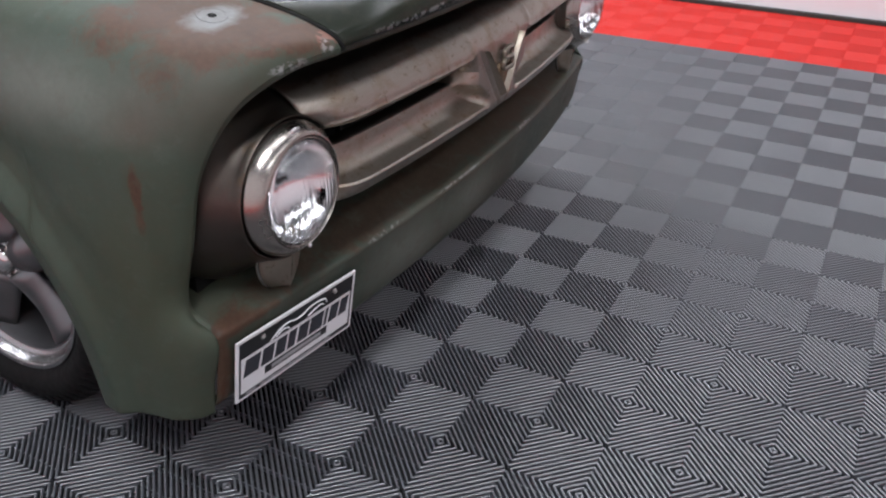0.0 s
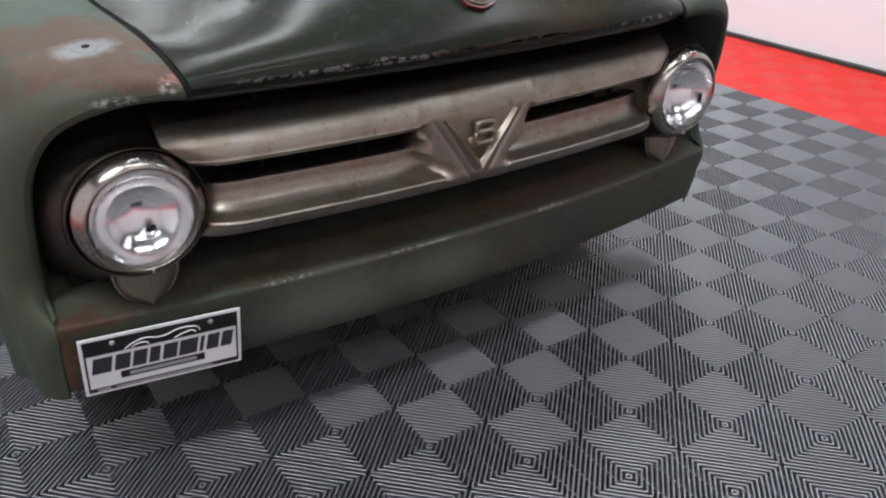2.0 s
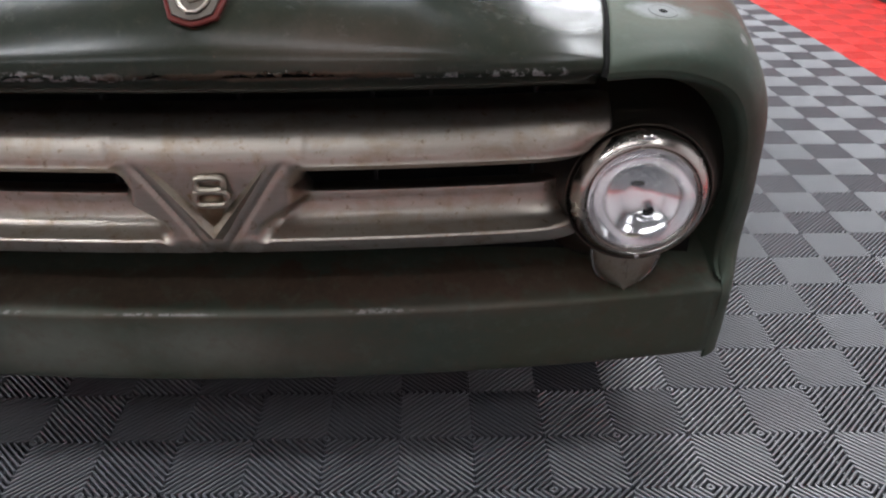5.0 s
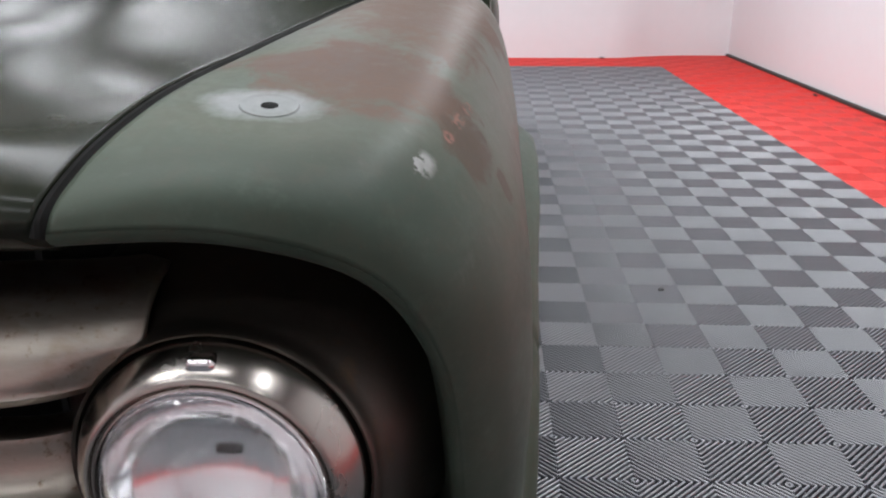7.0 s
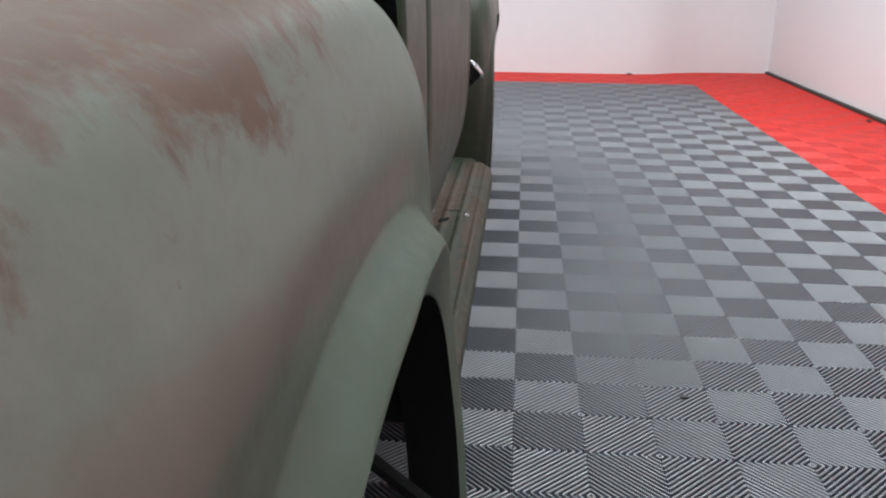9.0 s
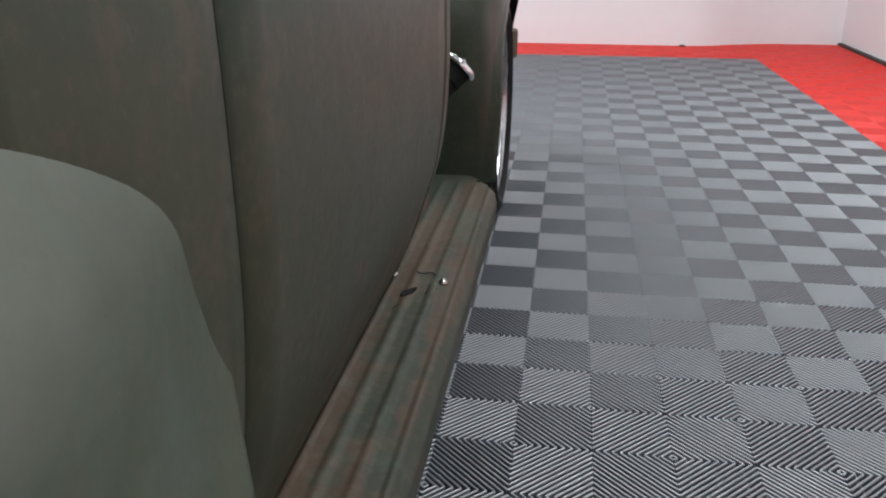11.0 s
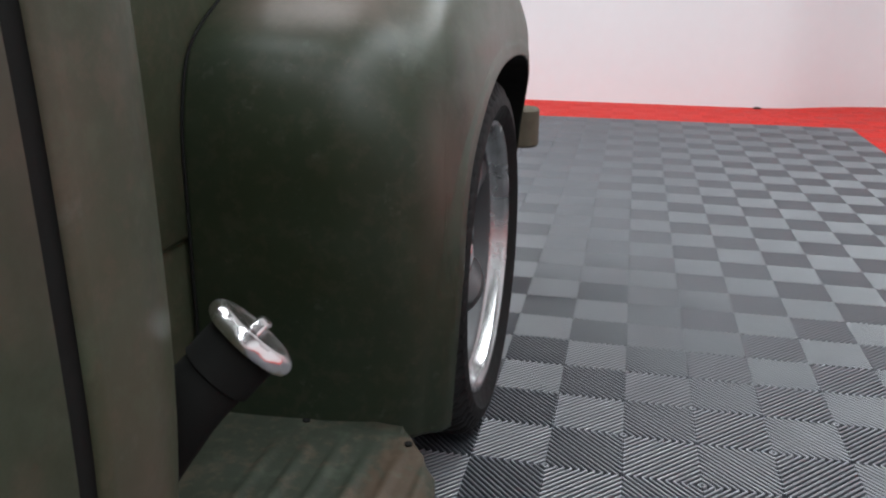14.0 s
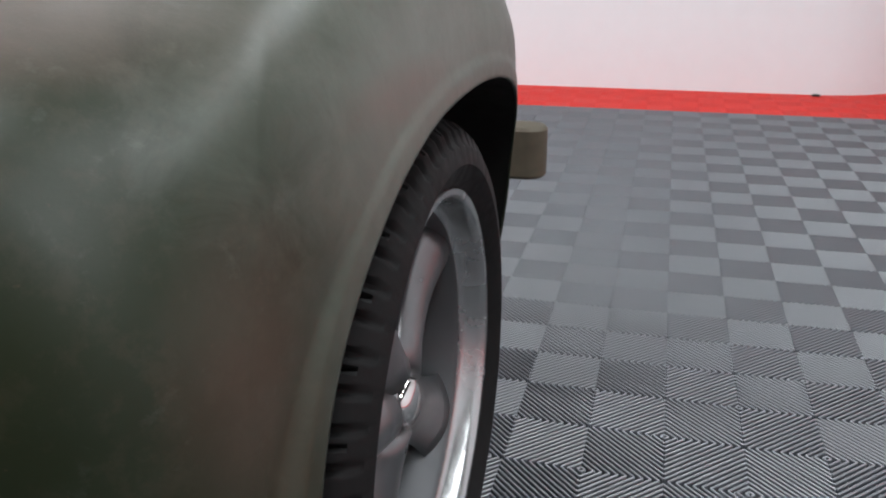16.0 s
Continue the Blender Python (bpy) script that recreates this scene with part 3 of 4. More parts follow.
for j in range(full.shape[1]):
    u = full[0, j, 0] - X0
    wear = 0.6 * wear + rng.uniform(0, 0.4)
    torn = 0.010 * max(0.0, math.exp(-(((u - 0.13) / 0.10) ** 2)) + 0.8 * math.exp(-(((u + 0.05) / 0.03) ** 2)) + 0.5 * math.exp(-(((u + 0.3) / 0.2) ** 2)) + 0.15)
    full[0, j, 2] += torn * max(0.0, wear - 0.25) * 2.2
bm = bmesh.new()
grid(bm, full)
hood = tpart("hood", bm, paint_hood, None, "dark green hood with chipped front lip", thick=0.006)

LAMP_U, LAMP_Z, LAMP_Y = 0.671, 0.611, 0.047
GX = X0 - 0.0065

# grille shell; an added near-black panel paints the shade of the hollow behind it
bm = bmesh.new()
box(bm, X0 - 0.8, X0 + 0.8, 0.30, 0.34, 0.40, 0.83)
tpart("hollow_shade_panel", bm, black, None, "black panel painting in the shaded hollow behind grille")


for u, z0, z1 in ((-.42, .55, .82), (-.2, .55, .82), (.02, .70, .82), (.235, .55, .82), (.33, .70, .82), (.50, .55, .82)):
    bm = bmesh.new()
    box(bm, X0 + u - .003, X0 + u + .003, .262, .275, z0, z1)
    tpart("grille_upright", bm, black_rubber, None, "thin dark upright behind grille")


def bow(u, k=0.11):
    return k * u * u


def grille_net(profile_side, profile_mid, half=0.582, n=281, m=56):
    """A pressed bar across the front, flat in the middle; the opening beside the emblem ends on a slant."""
    rows = []
    a, b = spline(profile_side, m), spline(profile_mid, m)
    for u in np.linspace(-half, half, n):
        row = []
        for (ya, za), (yb, zb) in zip(a, b):
            level = za if za < 0.585 else 0.655 if 0.622 < za < 0.69 else 0.585 + (za - 0.585) * 0.07 / 0.037 if za <= 0.622 else 0.655 + (min(za, 0.70) - 0.69)
            end = 0.067 + 0.678 * (level - 0.567)
            w = np.clip((abs(u) - end + 0.012) / 0.034, 0, 1)
            w = w * w * (3 - 2 * w)
            y = yb * (1 - w) + ya * w
            w = np.clip((abs(u) - end - 0.010) / 0.008, 0, 1)
            z = zb * (1 - w) + za * w
            if zb < 0.70:
                rim = 0.025 + 0.678 * (zb - 0.567)
                y += 0.004 * math.exp(-(((abs(u) - rim) / 0.005) ** 2)) * min(1.0, (0.70 - zb) / 0.02)
            lim = LAMP_U - math.sqrt(max(0.0026, 0.118**2 - (z - LAMP_Z) ** 2))
            t = max(0.0, (abs(u) - 0.40) / (half - 0.40))
            v = math.copysign(min(abs(u), 0.40) + t * (lim - 0.40), u)
            row.append((GX + v, y + bow(v) + 0.024 * max(0.0, t * 2 - 1) ** 3, z))
        rows.append(row)
    return rows


bm = bmesh.new()
grid(bm, grille_net([(.225, .759), (.190, .759), (.172, .755), (.154, .746), (.138, .734), (.126, .718), (.1185, .702), (.1165, .692), (.1150, .6895), (.1165, .6875), (.123, .681), (.134, .676), (.165, .674)],
                    [(.225, .759), (.190, .759), (.172, .755), (.154, .746), (.138, .734), (.126, .718), (.1185, .702), (.1170, .690), (.1165, .684), (.1162, .678), (.1160, .670), (.1160, .662), (.1160, .6555)]))
grid(bm, grille_net([(.205, .627), (.172, .628), (.1680, .6265), (.1675, .623), (.1665, .608), (.1620, .592), (.149, .579), (.128, .5725), (.1145, .5695), (.1125, .567), (.1140, .5635), (.119, .552), (.126, .542), (.15, .538)],
                    [(.1160, .6555), (.1160, .652), (.1160, .646), (.1160, .636), (.1160, .618), (.1158, .600), (.1155, .584), (.1150, .575), (.1145, .5705), (.1145, .567), (.1150, .5635), (.119, .552), (.126, .542), (.15, .538)]))
bmesh.ops.remove_doubles(bm, verts=bm.verts, dist=0.0004)
tpart("grille", bm, steel, None, "bare steel grille pressing with brown stains", thick=0.004)

# dark green lip turned in below the hood's front edge
rows = []
for u in np.linspace(-.58, .58, 60):
    y0 = .098 + .108 * u * u
    rows.append([(GX + u, y0 + a, z) for a, z in ((.006, .829), (.012, .818), (.022, .806), (.034, .799), (.050, .797), (.11, .797))])
bm = bmesh.new()
grid(bm, rows)
tpart("header_lip", bm, paint_hood, None, "dark green lip turned in below hood edge", thick=0.003)

# pan below the grille
PAN = [(.30, .458), (.27, .452), (.22, .435), (.176, .417), (.1565, .4095), (.1520, .406), (.1510, .402), (.1525, .392), (.160, .345), (.170, .29), (.179, .258), (.187, .247), (.21, .243)]
rows = []
pp = spline(PAN, 70)
for u in np.linspace(-.845, .845, 96):
    rows.append([(X0 + u, y + 0.100 * u * u, z) for y, z in pp])
bm = bmesh.new()
grid(bm, rows)
tpart("front_pan", bm, paint_pan, None, "green painted steel pan below grille", thick=0.004)

# headlamps
for s in (1, -1):
    at = (GX + s * LAMP_U, LAMP_Y, LAMP_Z)
    bm = bmesh.new()
    revolve(bm, [(.205, .30), (.180, .245), (.156, .208), (.138, .178), (.126, .156), (.1215, .145), (.1215, .139), (.1195, .1355), (.117, .137), (.1165, .148), (.1165, .165)], at, n=72)
    lampo = tpart("headlamp", bm, steel_dark, None, "dark steel headlamp shroud")
    bm = bmesh.new()
    revolve(bm, [(.1155, .165), (.1155, .147), (.1145, .139), (.112, .130), (.108, .1215), (.103, .1140), (.0985, .1088), (.0955, .1065), (.0935, .1062), (.0925, .1075), (.0918, .110), (.0908, .1105), (.0898, .1085), (.0885, .1080), (.0875, .110), (.086, .118)], at, n=72)
    b = tpart("bezel", bm, chrome_dull, lampo, "round chrome headlamp bezel")
    bm = bmesh.new()
    revolve(bm, [(.0878, .112), (.083, .105), (.074, .0965), (.060, .088), (.042, .0815), (.02, .0785), (.0005, .0775)], at, n=64)
    g = tpart("lens", bm, lens_glass, lampo, "clear glass headlamp lens with faint flutes", thick=0.003)
    g.visible_shadow = False
    bm = bmesh.new()
    revolve(bm, [(.088, .118), (.083, .132), (.074, .146), (.060, .160), (.042, .171), (.022, .178), (.0005, .180)], at, n=64)
    tpart("reflector", bm, reflector_silver, lampo, "bright silver reflector")
    bm = bmesh.new()
    box(bm, at[0] - .011, at[0] + .011, LAMP_Y + .148, LAMP_Y + .156, LAMP_Z + .008, LAMP_Z + .016)
    tpart("bulb_shield", bm, black_rubber, lampo, "small dark bulb holder", bevel=0.003)
    bm = bmesh.new()
    box(bm, at[0] - .011, at[0] + .011, LAMP_Y + .112, LAMP_Y + .128, LAMP_Z + .096, LAMP_Z + .110)
    tpart("bezel_clip", bm, chrome_bright, lampo, "chrome clip on bezel top", bevel=0.004)
    bm = bmesh.new()
    revolve(bm, [(.004, .002), (.004, -.001), (.0025, -.003), (.0005, -.0035)], (at[0], LAMP_Y + .106, LAMP_Z - .098), "y", 12)
    tpart("bezel_screw", bm, bolt_steel, lampo, "small bezel screw")
    bm = bmesh.new()
    net = []
    for v in np.linspace(0, 1, 16):
        w = 0.058 * (1 - v**4.0) ** 0.5 + 0.0015
        net.append([(at[0] + k * w, 0.184 + 0.020 * v + 0.034 * abs(k) ** 2.2 * (1 - 0.35 * v), 0.535 - 0.118 * v) for k in np.linspace(-1, 1, 15)])
    grid(bm, net)
    tpart("bezel_tab", bm, steel_bright, lampo, "rounded steel tab below headlamp", thick=0.006)
    bm = bmesh.new()
    rim = [n[0] for n in net[3:]] + [n[-1] for n in net[3:]][::-1]
    tube(bm, rim, 0.0035, 8)
    tpart("tab_rim", bm, chrome_dull, lampo, "bright rolled rim of tab")
    bm = bmesh.new()
    tube(bm, [(n[7][0], n[7][1] - 0.001, n[7][2]) for n in net[2:13]], 0.0015, 6)
    tpart("tab_ridge", bm, steel_bright, lampo, "")

# emblem on the grille
def arm(side):
    bm = bmesh.new()
    top, low = Vector((GX + side * .089, .114, .692)), Vector((GX + side * .002, .110, .577))
    d = (top - low).normalized()
    o = Vector((d.z, 0, -d.x)) * side
    rows = []
    for t in np.linspace(0, 1, 7):
        p = low.lerp(top, t)
        w = 0.018 * (1 - t) ** 0.7 + 0.0025
        rows.append([p - o * w * 1.0 + Vector((0, .012, 0)), p - o * w * .1 + Vector((0, -.007, 0)), p + o * w * .9 + Vector((0, .012, 0))])
    grid(bm, rows)
    return bm


emblem = tpart("emblem", arm(1), steel_bright, None, "steel V shaped grille emblem", smooth=False, thick=0.004)
bm = bmesh.new()
bm.faces.new([bm.verts.new(p) for p in ((GX - .034, .1135, .648), (GX + .034, .1135, .648), (GX + .004, .1135, .592), (GX - .004, .1135, .592))])
tpart("badge_plate", bm, rusty_steel, emblem, "rust stained plate inside the V", thick=0.002)
tpart("arm", arm(-1), steel_bright, emblem, "", smooth=False, thick=0.004)
for zc, w, h in ((.668, .021, .010), (.645, .024, .0115)):
    bm = bmesh.new()
    loop = []
    for k in range(25):
        a = 2 * math.pi * k / 24
        c, q = math.cos(a), math.sin(a)
        loop.append((GX + .004 + w * math.copysign(abs(c) ** .5, c), .107, zc + h * math.copysign(abs(q) ** .5, q)))
    tube(bm, loop, .0055, 8)
    tpart("figure", bm, steel_bright, emblem, "rounded steel figure eight loop")

# crest on the hood
def shield(k, depth):
    bm = bmesh.new()
    out = [(-.046, .10), (.046, .10), (.05, .07), (.044, .03), (.034, .004), (.012, -.004), (0, -.006), (-.012, -.004), (-.034, .004), (-.044, .03), (-.05, .07)]
    f, g = [], []
    for a, h in out:
        h2 = .05 + (h - .05) * k
        y = .152 + (h2 + .006) * .9 - depth
        z = .902 + h2 * .82
        f.append(bm.verts.new((X0 + a * k, y, z)))
        g.append(bm.verts.new((X0 + a * k, y + depth + .03, z - .03)))
    bm.faces.new(f)
    n = len(f)
    for i in range(n):
        bm.faces.new((f[i], f[(i + 1) % n], g[(i + 1) % n], g[i]))
    return bm


crest = tpart("hood_crest", shield(1.0, .028), enamel_red, None, "shield shaped crest with red rim on hood", bevel=0.003)
for curve in (((-.024, .072), (-.026, .045), (-.014, .02), (0, .013), (.014, .02), (.026, .045), (.024, .072)), ((-.014, .078), (-.018, .05), (-.006, .03), (.008, .034), (.014, .052), (.006, .066), (-.004, .058)), ((-.016, .086), (0, .080), (.016, .086))):
    bm = bmesh.new()
    tube(bm, [(X0 + a, .152 + (h + .006) * .9 - .035, .902 + h * .82) for a, h in spline(curve, 10)], .003, 8)
    tpart("relief", bm, steel, crest, "raised worn figure on crest")
tpart("crest_face", shield(.84, .033), steel_dark, crest, "silver relief face of crest", bevel=0.002)

# cab sides, doors
CAB = [(.770, .312), (.790, .352), (.818, .43), (.849, .53), (.865, .66), (.867, .80), (.864, .93), (.85, 1.1)]


def side_panel(y0, y1, side, curve=CAB, ny=14, nz=26):
    c = spline(curve, nz)
    return mirror([[(u, y, z) for u, z in c] for y in np.linspace(y0, y1, ny)], side)


for s in (1, -1):
    bm = bmesh.new()
    grid(bm, side_panel(1.36, 1.579, s))
    tpart("cowl_panel", bm, paint_body, None, "green cowl panel ahead of door", thick=0.01)
    bm = bmesh.new()
    grid(bm, side_panel(1.590, 2.535, s))
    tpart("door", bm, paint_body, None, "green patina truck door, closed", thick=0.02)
    bm = bmesh.new()
    bend = [(0, y) for y in np.linspace(2.554, 2.592, 4)] + [(.14 * (1 - math.cos(a)), 2.592 + .14 * math.sin(a)) for a in np.linspace(.1, math.pi / 2, 12)]
    grid(bm, mirror([[(u - inset, y, z) for u, z in spline(CAB, 26)] for inset, y in bend], s))
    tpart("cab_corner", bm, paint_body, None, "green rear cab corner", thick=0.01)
for s in (1, -1):
    for y0, y1 in ((1.56, 1.61), (2.512, 2.565)):
        bm = bmesh.new()
        grid(bm, side_panel(y0, y1, s, [(u - .004, z) for u, z in CAB], 3))
        tpart("door_seal", bm, black, None, "black rubber door seal", thick=0.004)
bm = bmesh.new()
box(bm, X0 - .72, X0 + .72, 1.40, 2.58, 0.33, 1.08)
tpart("cab_core", bm, black, None, "dark inside of cab")

# upper cab: rounded shell with window openings, glass behind them
def cab_ring(z, half, y0, y1, inset=0.0, n=96):
    out = []
    for k in range(n):
        a = 2 * math.pi * k / n
        c, q = math.cos(a), math.sin(a)
        out.append((X0 + (half - inset) * math.copysign(abs(c) ** .45, c), (y0 + y1) / 2 + ((y1 - y0) / 2 - inset) * math.copysign(abs(q) ** .45, q), z))
    return out


LEVELS = [(1.085, .845, 1.44, 2.60), (1.13, .84, 1.46, 2.60), (1.17, .83, 1.49, 2.595), (1.45, .755, 1.72, 2.56), (1.49, .735, 1.75, 2.55), (1.56, .69, 1.80, 2.50), (1.60, .60, 1.88, 2.42), (1.615, .40, 2.0, 2.3), (1.618, .05, 2.14, 2.16)]
net = [cab_ring(*lv) for lv in LEVELS]
bm = bmesh.new()
vs = [[bm.verts.new(p) for p in row] for row in net]
for i in range(len(vs) - 1):
    for k in range(96):
        open_here = i == 2 and k % 24 not in (10, 11, 12, 13)
        if not open_here:
            bm.faces.new((vs[i][k], vs[i][(k + 1) % 96], vs[i + 1][(k + 1) % 96], vs[i + 1][k]))
cab = tpart("cab_top", bm, paint_body, None, "rounded green cab roof and window pillars", thick=0.008)
bm = bmesh.new()
grid(bm, [cab_ring(z, h, a, b, 0.012) for z, h, a, b in LEVELS[2:4]], True)
tpart("cab_glass", bm, cab_pane, cab, "clear glass cab windows", thick=0.004)

# running boards
for s in (1, -1):
    prof = [tuple(q) for q in spline([(.50, .312), (.70, .312), (.75, .310), (.80, .307), (.86, .303), (.90, .295), (.917, .278), (.918, .235), (.91, .228)], 120)]
    rows = []
    for y in np.linspace(1.40, 3.243, 60):
        most = 0.918 - max(0.0, y - 3.14) * 0.75
        end = min(1.0, max(0.0, (3.17 - y) / 0.03))
        rows.append([(min(u, most), y, z + (end * 0.0045 * max(0.0, math.cos((u - .770) / .043 * 2 * math.pi)) if .66 < u < .905 else 0)) for u, z in prof])
    bm = bmesh.new()
    grid(bm, mirror(rows, s))
    board = tpart("running_board", bm, paint_board, None, "ribbed green running board with rust", thick=0.004)
    for u, y in ((.771, 2.512), (.869, 2.505)):
        bm = bmesh.new()
        revolve(bm, [(.0085, -.001), (.008, .003), (.005, .006), (.0005, .007)], (X0 + s * u, y, .3125 if u < .8 else .3055), "z", 16)
        tpart("screw_head", bm, bolt_steel, board, "bright screw head")
    for u, y in ((.70, 3.215), (.86, 3.20)):
        bm = bmesh.new()
        revolve(bm, [(.0005, .0012), (.006, .0012), (.006, -.002)], (X0 + s * u, y, .3125 if u < .8 else .3045), "z", 12)
        tpart("bolt_hole", bm, black, board, "small dark bolt hole")
    bm = bmesh.new()
    hole = [(.806, 2.418), (.816, 2.424), (.823, 2.445), (.826, 2.462), (.820, 2.458), (.812, 2.448), (.803, 2.440), (.801, 2.425)]
    top = [bm.verts.new((X0 + s * u, y, .3135 - (u - .78) * .05)) for u, y in hole]
    low = [bm.verts.new((X0 + s * u, y, .306 - (u - .78) * .05)) for u, y in hole]
    bm.faces.new(top)
    for i in range(len(hole)):
        bm.faces.new((top[i], top[(i + 1) % 8], low[(i + 1) % 8], low[i]))
    tpart("rust_hole", bm, black, board, "dark rusted through hole")
    for curve in (((.812, 2.535), (.826, 2.53), (.838, 2.54), (.85, 2.532)), ((.845, 2.44), (.848, 2.46), (.846, 2.48)), ((.80, 2.36), (.806, 2.375))):
        bm = bmesh.new()
        tube(bm, [(X0 + s * u, y, .3128 - max(0, u - .80) * .10) for u, y in spline(curve, 8)], .0011, 6)
        tpart("crack", bm, black, board, "short dark crack in board")
    bm = bmesh.new()
    tube(bm, [(X0 + s * .785, 1.24, .38), (X0 + s * .925, 1.345, .175)], 0.011, 8)
    tpart("board_bracket", bm, black, board, "dark bracket under running board")

# bed and rear fenders
for s in (1, -1):
    bm = bmesh.new()
    grid(bm, mirror([[(u, y, z) for u, z in ((.50, 1.08), (.53, 1.08), (.53, .584), (.527, .579), (.522, .574), (.522, .36), (.50, .36))] for y in (2.72, 4.75)], s))
    tpart("bed_side", bm, paint_body, None, "green bed side panel")
RSEC = [
    [(.53, 3.75, .99), (.53, 3.52, .955), (.53, 3.37, .90), (.53, 3.272, .837), (.53, 3.24, .76), (.53, 3.228, .60), (.53, 3.222, .42), (.53, 3.205, .268)],
    [(.56, 3.75, .995), (.60, 3.52, .96), (.64, 3.37, .905), (.65, 3.272, .838), (.65, 3.238, .76), (.65, 3.226, .60), (.65, 3.222, .42), (.65, 3.210, .268)],
    [(.60, 3.75, .995), (.66, 3.53, .96), (.73, 3.38, .90), (.76, 3.29, .835), (.772, 3.25, .75), (.776, 3.236, .60), (.776, 3.236, .42), (.772, 3.234, .268)],
    [(.62, 3.75, 1.0), (.70, 3.55, .965), (.785, 3.42, .90), (.828, 3.34, .825), (.85, 3.29, .74), (.857, 3.268, .58), (.857, 3.268, .40), (.852, 3.276, .268)],
    [(.64, 3.76, 1.01), (.73, 3.58, .975), (.824, 3.47, .91), (.868, 3.40, .835), (.880, 3.35, .72), (.885, 3.325, .56), (.885, 3.318, .40), (.88, 3.32, .268)],
    [(.65, 3.80, 1.02), (.755, 3.66, .985), (.85, 3.57, .92), (.884, 3.52, .85), (.897, 3.48, .77), (.896, 3.45, .60), (.893, 3.43, .40), (.89, 3.42, .268)],
    [(.65, 3.98, 1.03), (.77, 3.94, 1.0), (.868, 3.91, .935), (.884, 3.89, .865), (.893, 3.87, .79), (.891, 3.86, .62), (.890, 3.86, .40), (.888, 3.86, .268)],
    [(.63, 4.2, .99), (.745, 4.2, .96), (.84, 4.2, .90), (.879, 4.2, .83), (.888, 4.2, .75), (.876, 4.2, .60), (.868, 4.2, .42), (.86, 4.2, .268)],
    [(.60, 4.48, .85), (.68, 4.48, .82), (.755, 4.47, .76), (.80, 4.46, .69), (.82, 4.45, .62), (.825, 4.43, .53), (.82, 4.42, .44), (.81, 4.41, .36)],
]
for s in (1, -1):
    net = clip_low(surface(RSEC, 150, 120), rear_arch)
    net = flare(net, RA, 0.019, 0.002, 0.030, 0.85)
    bm = bmesh.new()
    grid(bm, mirror(net, s))
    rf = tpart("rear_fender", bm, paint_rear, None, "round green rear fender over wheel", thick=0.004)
    bm = bmesh.new()
    grid(bm, mirror(lip_strip(net, RA, 0.14), s))
    tpart("arch_flange", bm, black, rf, "dark inner flange of wheel opening")
    bm = bmesh.new()
    tube(bm, mirror([[q + np.array((0.003, -0.002, 0)) for q in net[0][14:]]], s)[0], 0.0022, 8)
    tpart("welting", bm, black, rf, "dark welting between fender and bed")
    bm = bmesh.new()
    box(bm, X0 + s * .40 - .15, X0 + s * .40 + .15, 3.30, 4.45, .50, .80)
    box(bm, X0 + s * .66 - .13, X0 + s * .66 + .13, 4.39, 4.40, .34, .80)
    box(bm, X0 + s * .66 - .13, X0 + s * .66 + .13, 3.36, 4.395, .801, .81)
    box(bm, X0 + s * .66 - .13, X0 + s * .66 + .13, 3.33, 3.34, .28, .80)
    tpart("wheel_well", bm, black, rf, "dark inside of wheel well")

# rear bumper: a bar with rounded ends
bm = bmesh.new()
plan = []
for e in (1, -1):
    for k in range(13):
        a = math.pi / 2 - math.pi * k / 12
        plan.append((X0 + e * (0.808 + 0.042 * math.cos(a)), 4.87 + e * 0.048 * math.sin(a)))
ring = [[(X0 + (x - X0) * f, 4.87 + (y - 4.87) * g, z) for x, y in plan] for z, f, g in ((.40, .98, .5), (.402, .992, .85), (.41, 1, 1), (.52, 1, 1), (.528, .992, .85), (.53, .98, .5))]
vs = grid(bm, ring, True)
bm.faces.new(vs[0])
bm.faces.new(vs[-1])
tpart("rear_bumper", bm, timber, None, "weathered rear bumper bar")

# filler neck
n = Vector((0.60, 0.42, 0.68)).normalized()
p1 = Vector((X0 + .864, 2.738, .678))
bend = [p1 - n * q for q in (0, .035, .037, .06)]
bend += [bend[3] + Vector((-.52 * q, -.14 * q, -.84 * q)) - n * .02 * (1 - math.exp(-q / .03)) for q in (.02, .05, .10, .18, .28, .38)]
bm = bmesh.new()
tube(bm, bend, [.030, .030, .027, .027, .027, .027, .027, .027, .027, .027], 24)
neck = tpart("filler_neck", bm, black, None, "black rubber fuel filler neck")
bm = bmesh.new()
ea = n.cross(Vector((0, 1, 0))).normalized()
eb = n.cross(ea)
net = []
for along, rad, ear in ((-.003, .030, 0), (-.003, .0370, .0008), (.001, .0390, .0014), (.0055, .0385, .0014), (.0085, .036, 0), (.0105, .031, 0), (.0110, .027, 0), (.0102, .0245, 0), (.0102, .012, 0), (.0102, .001, 0)):
    net.append([p1 + n * along + (ea * math.cos(2 * math.pi * k / 64) + eb * math.sin(2 * math.pi * k / 64)) * (rad - (ear if k % 8 in (3, 4, 5) else 0)) for k in range(64)])
grid(bm, net, True)
cap = tpart("fuel_cap", bm, cap_chrome, neck, "chrome fuel filler cap with scalloped rim")
bm = bmesh.new()
rows = []
for k in np.linspace(-1, 1, 15):
    w = .0075 * (1 - .35 * abs(k))
    h = .0115 + .009 * (1 - k * k) ** .5
    c = p1 + eb * k * .023
    rows.append([c - ea * w + n * .006, c - ea * w * .8 + n * h, c + ea * w * .8 + n * h, c + ea * w + n * .006])
grid(bm, rows)
tpart("cap_grip", bm, cap_chrome, neck, "raised chrome grip of cap", bevel=0.002)


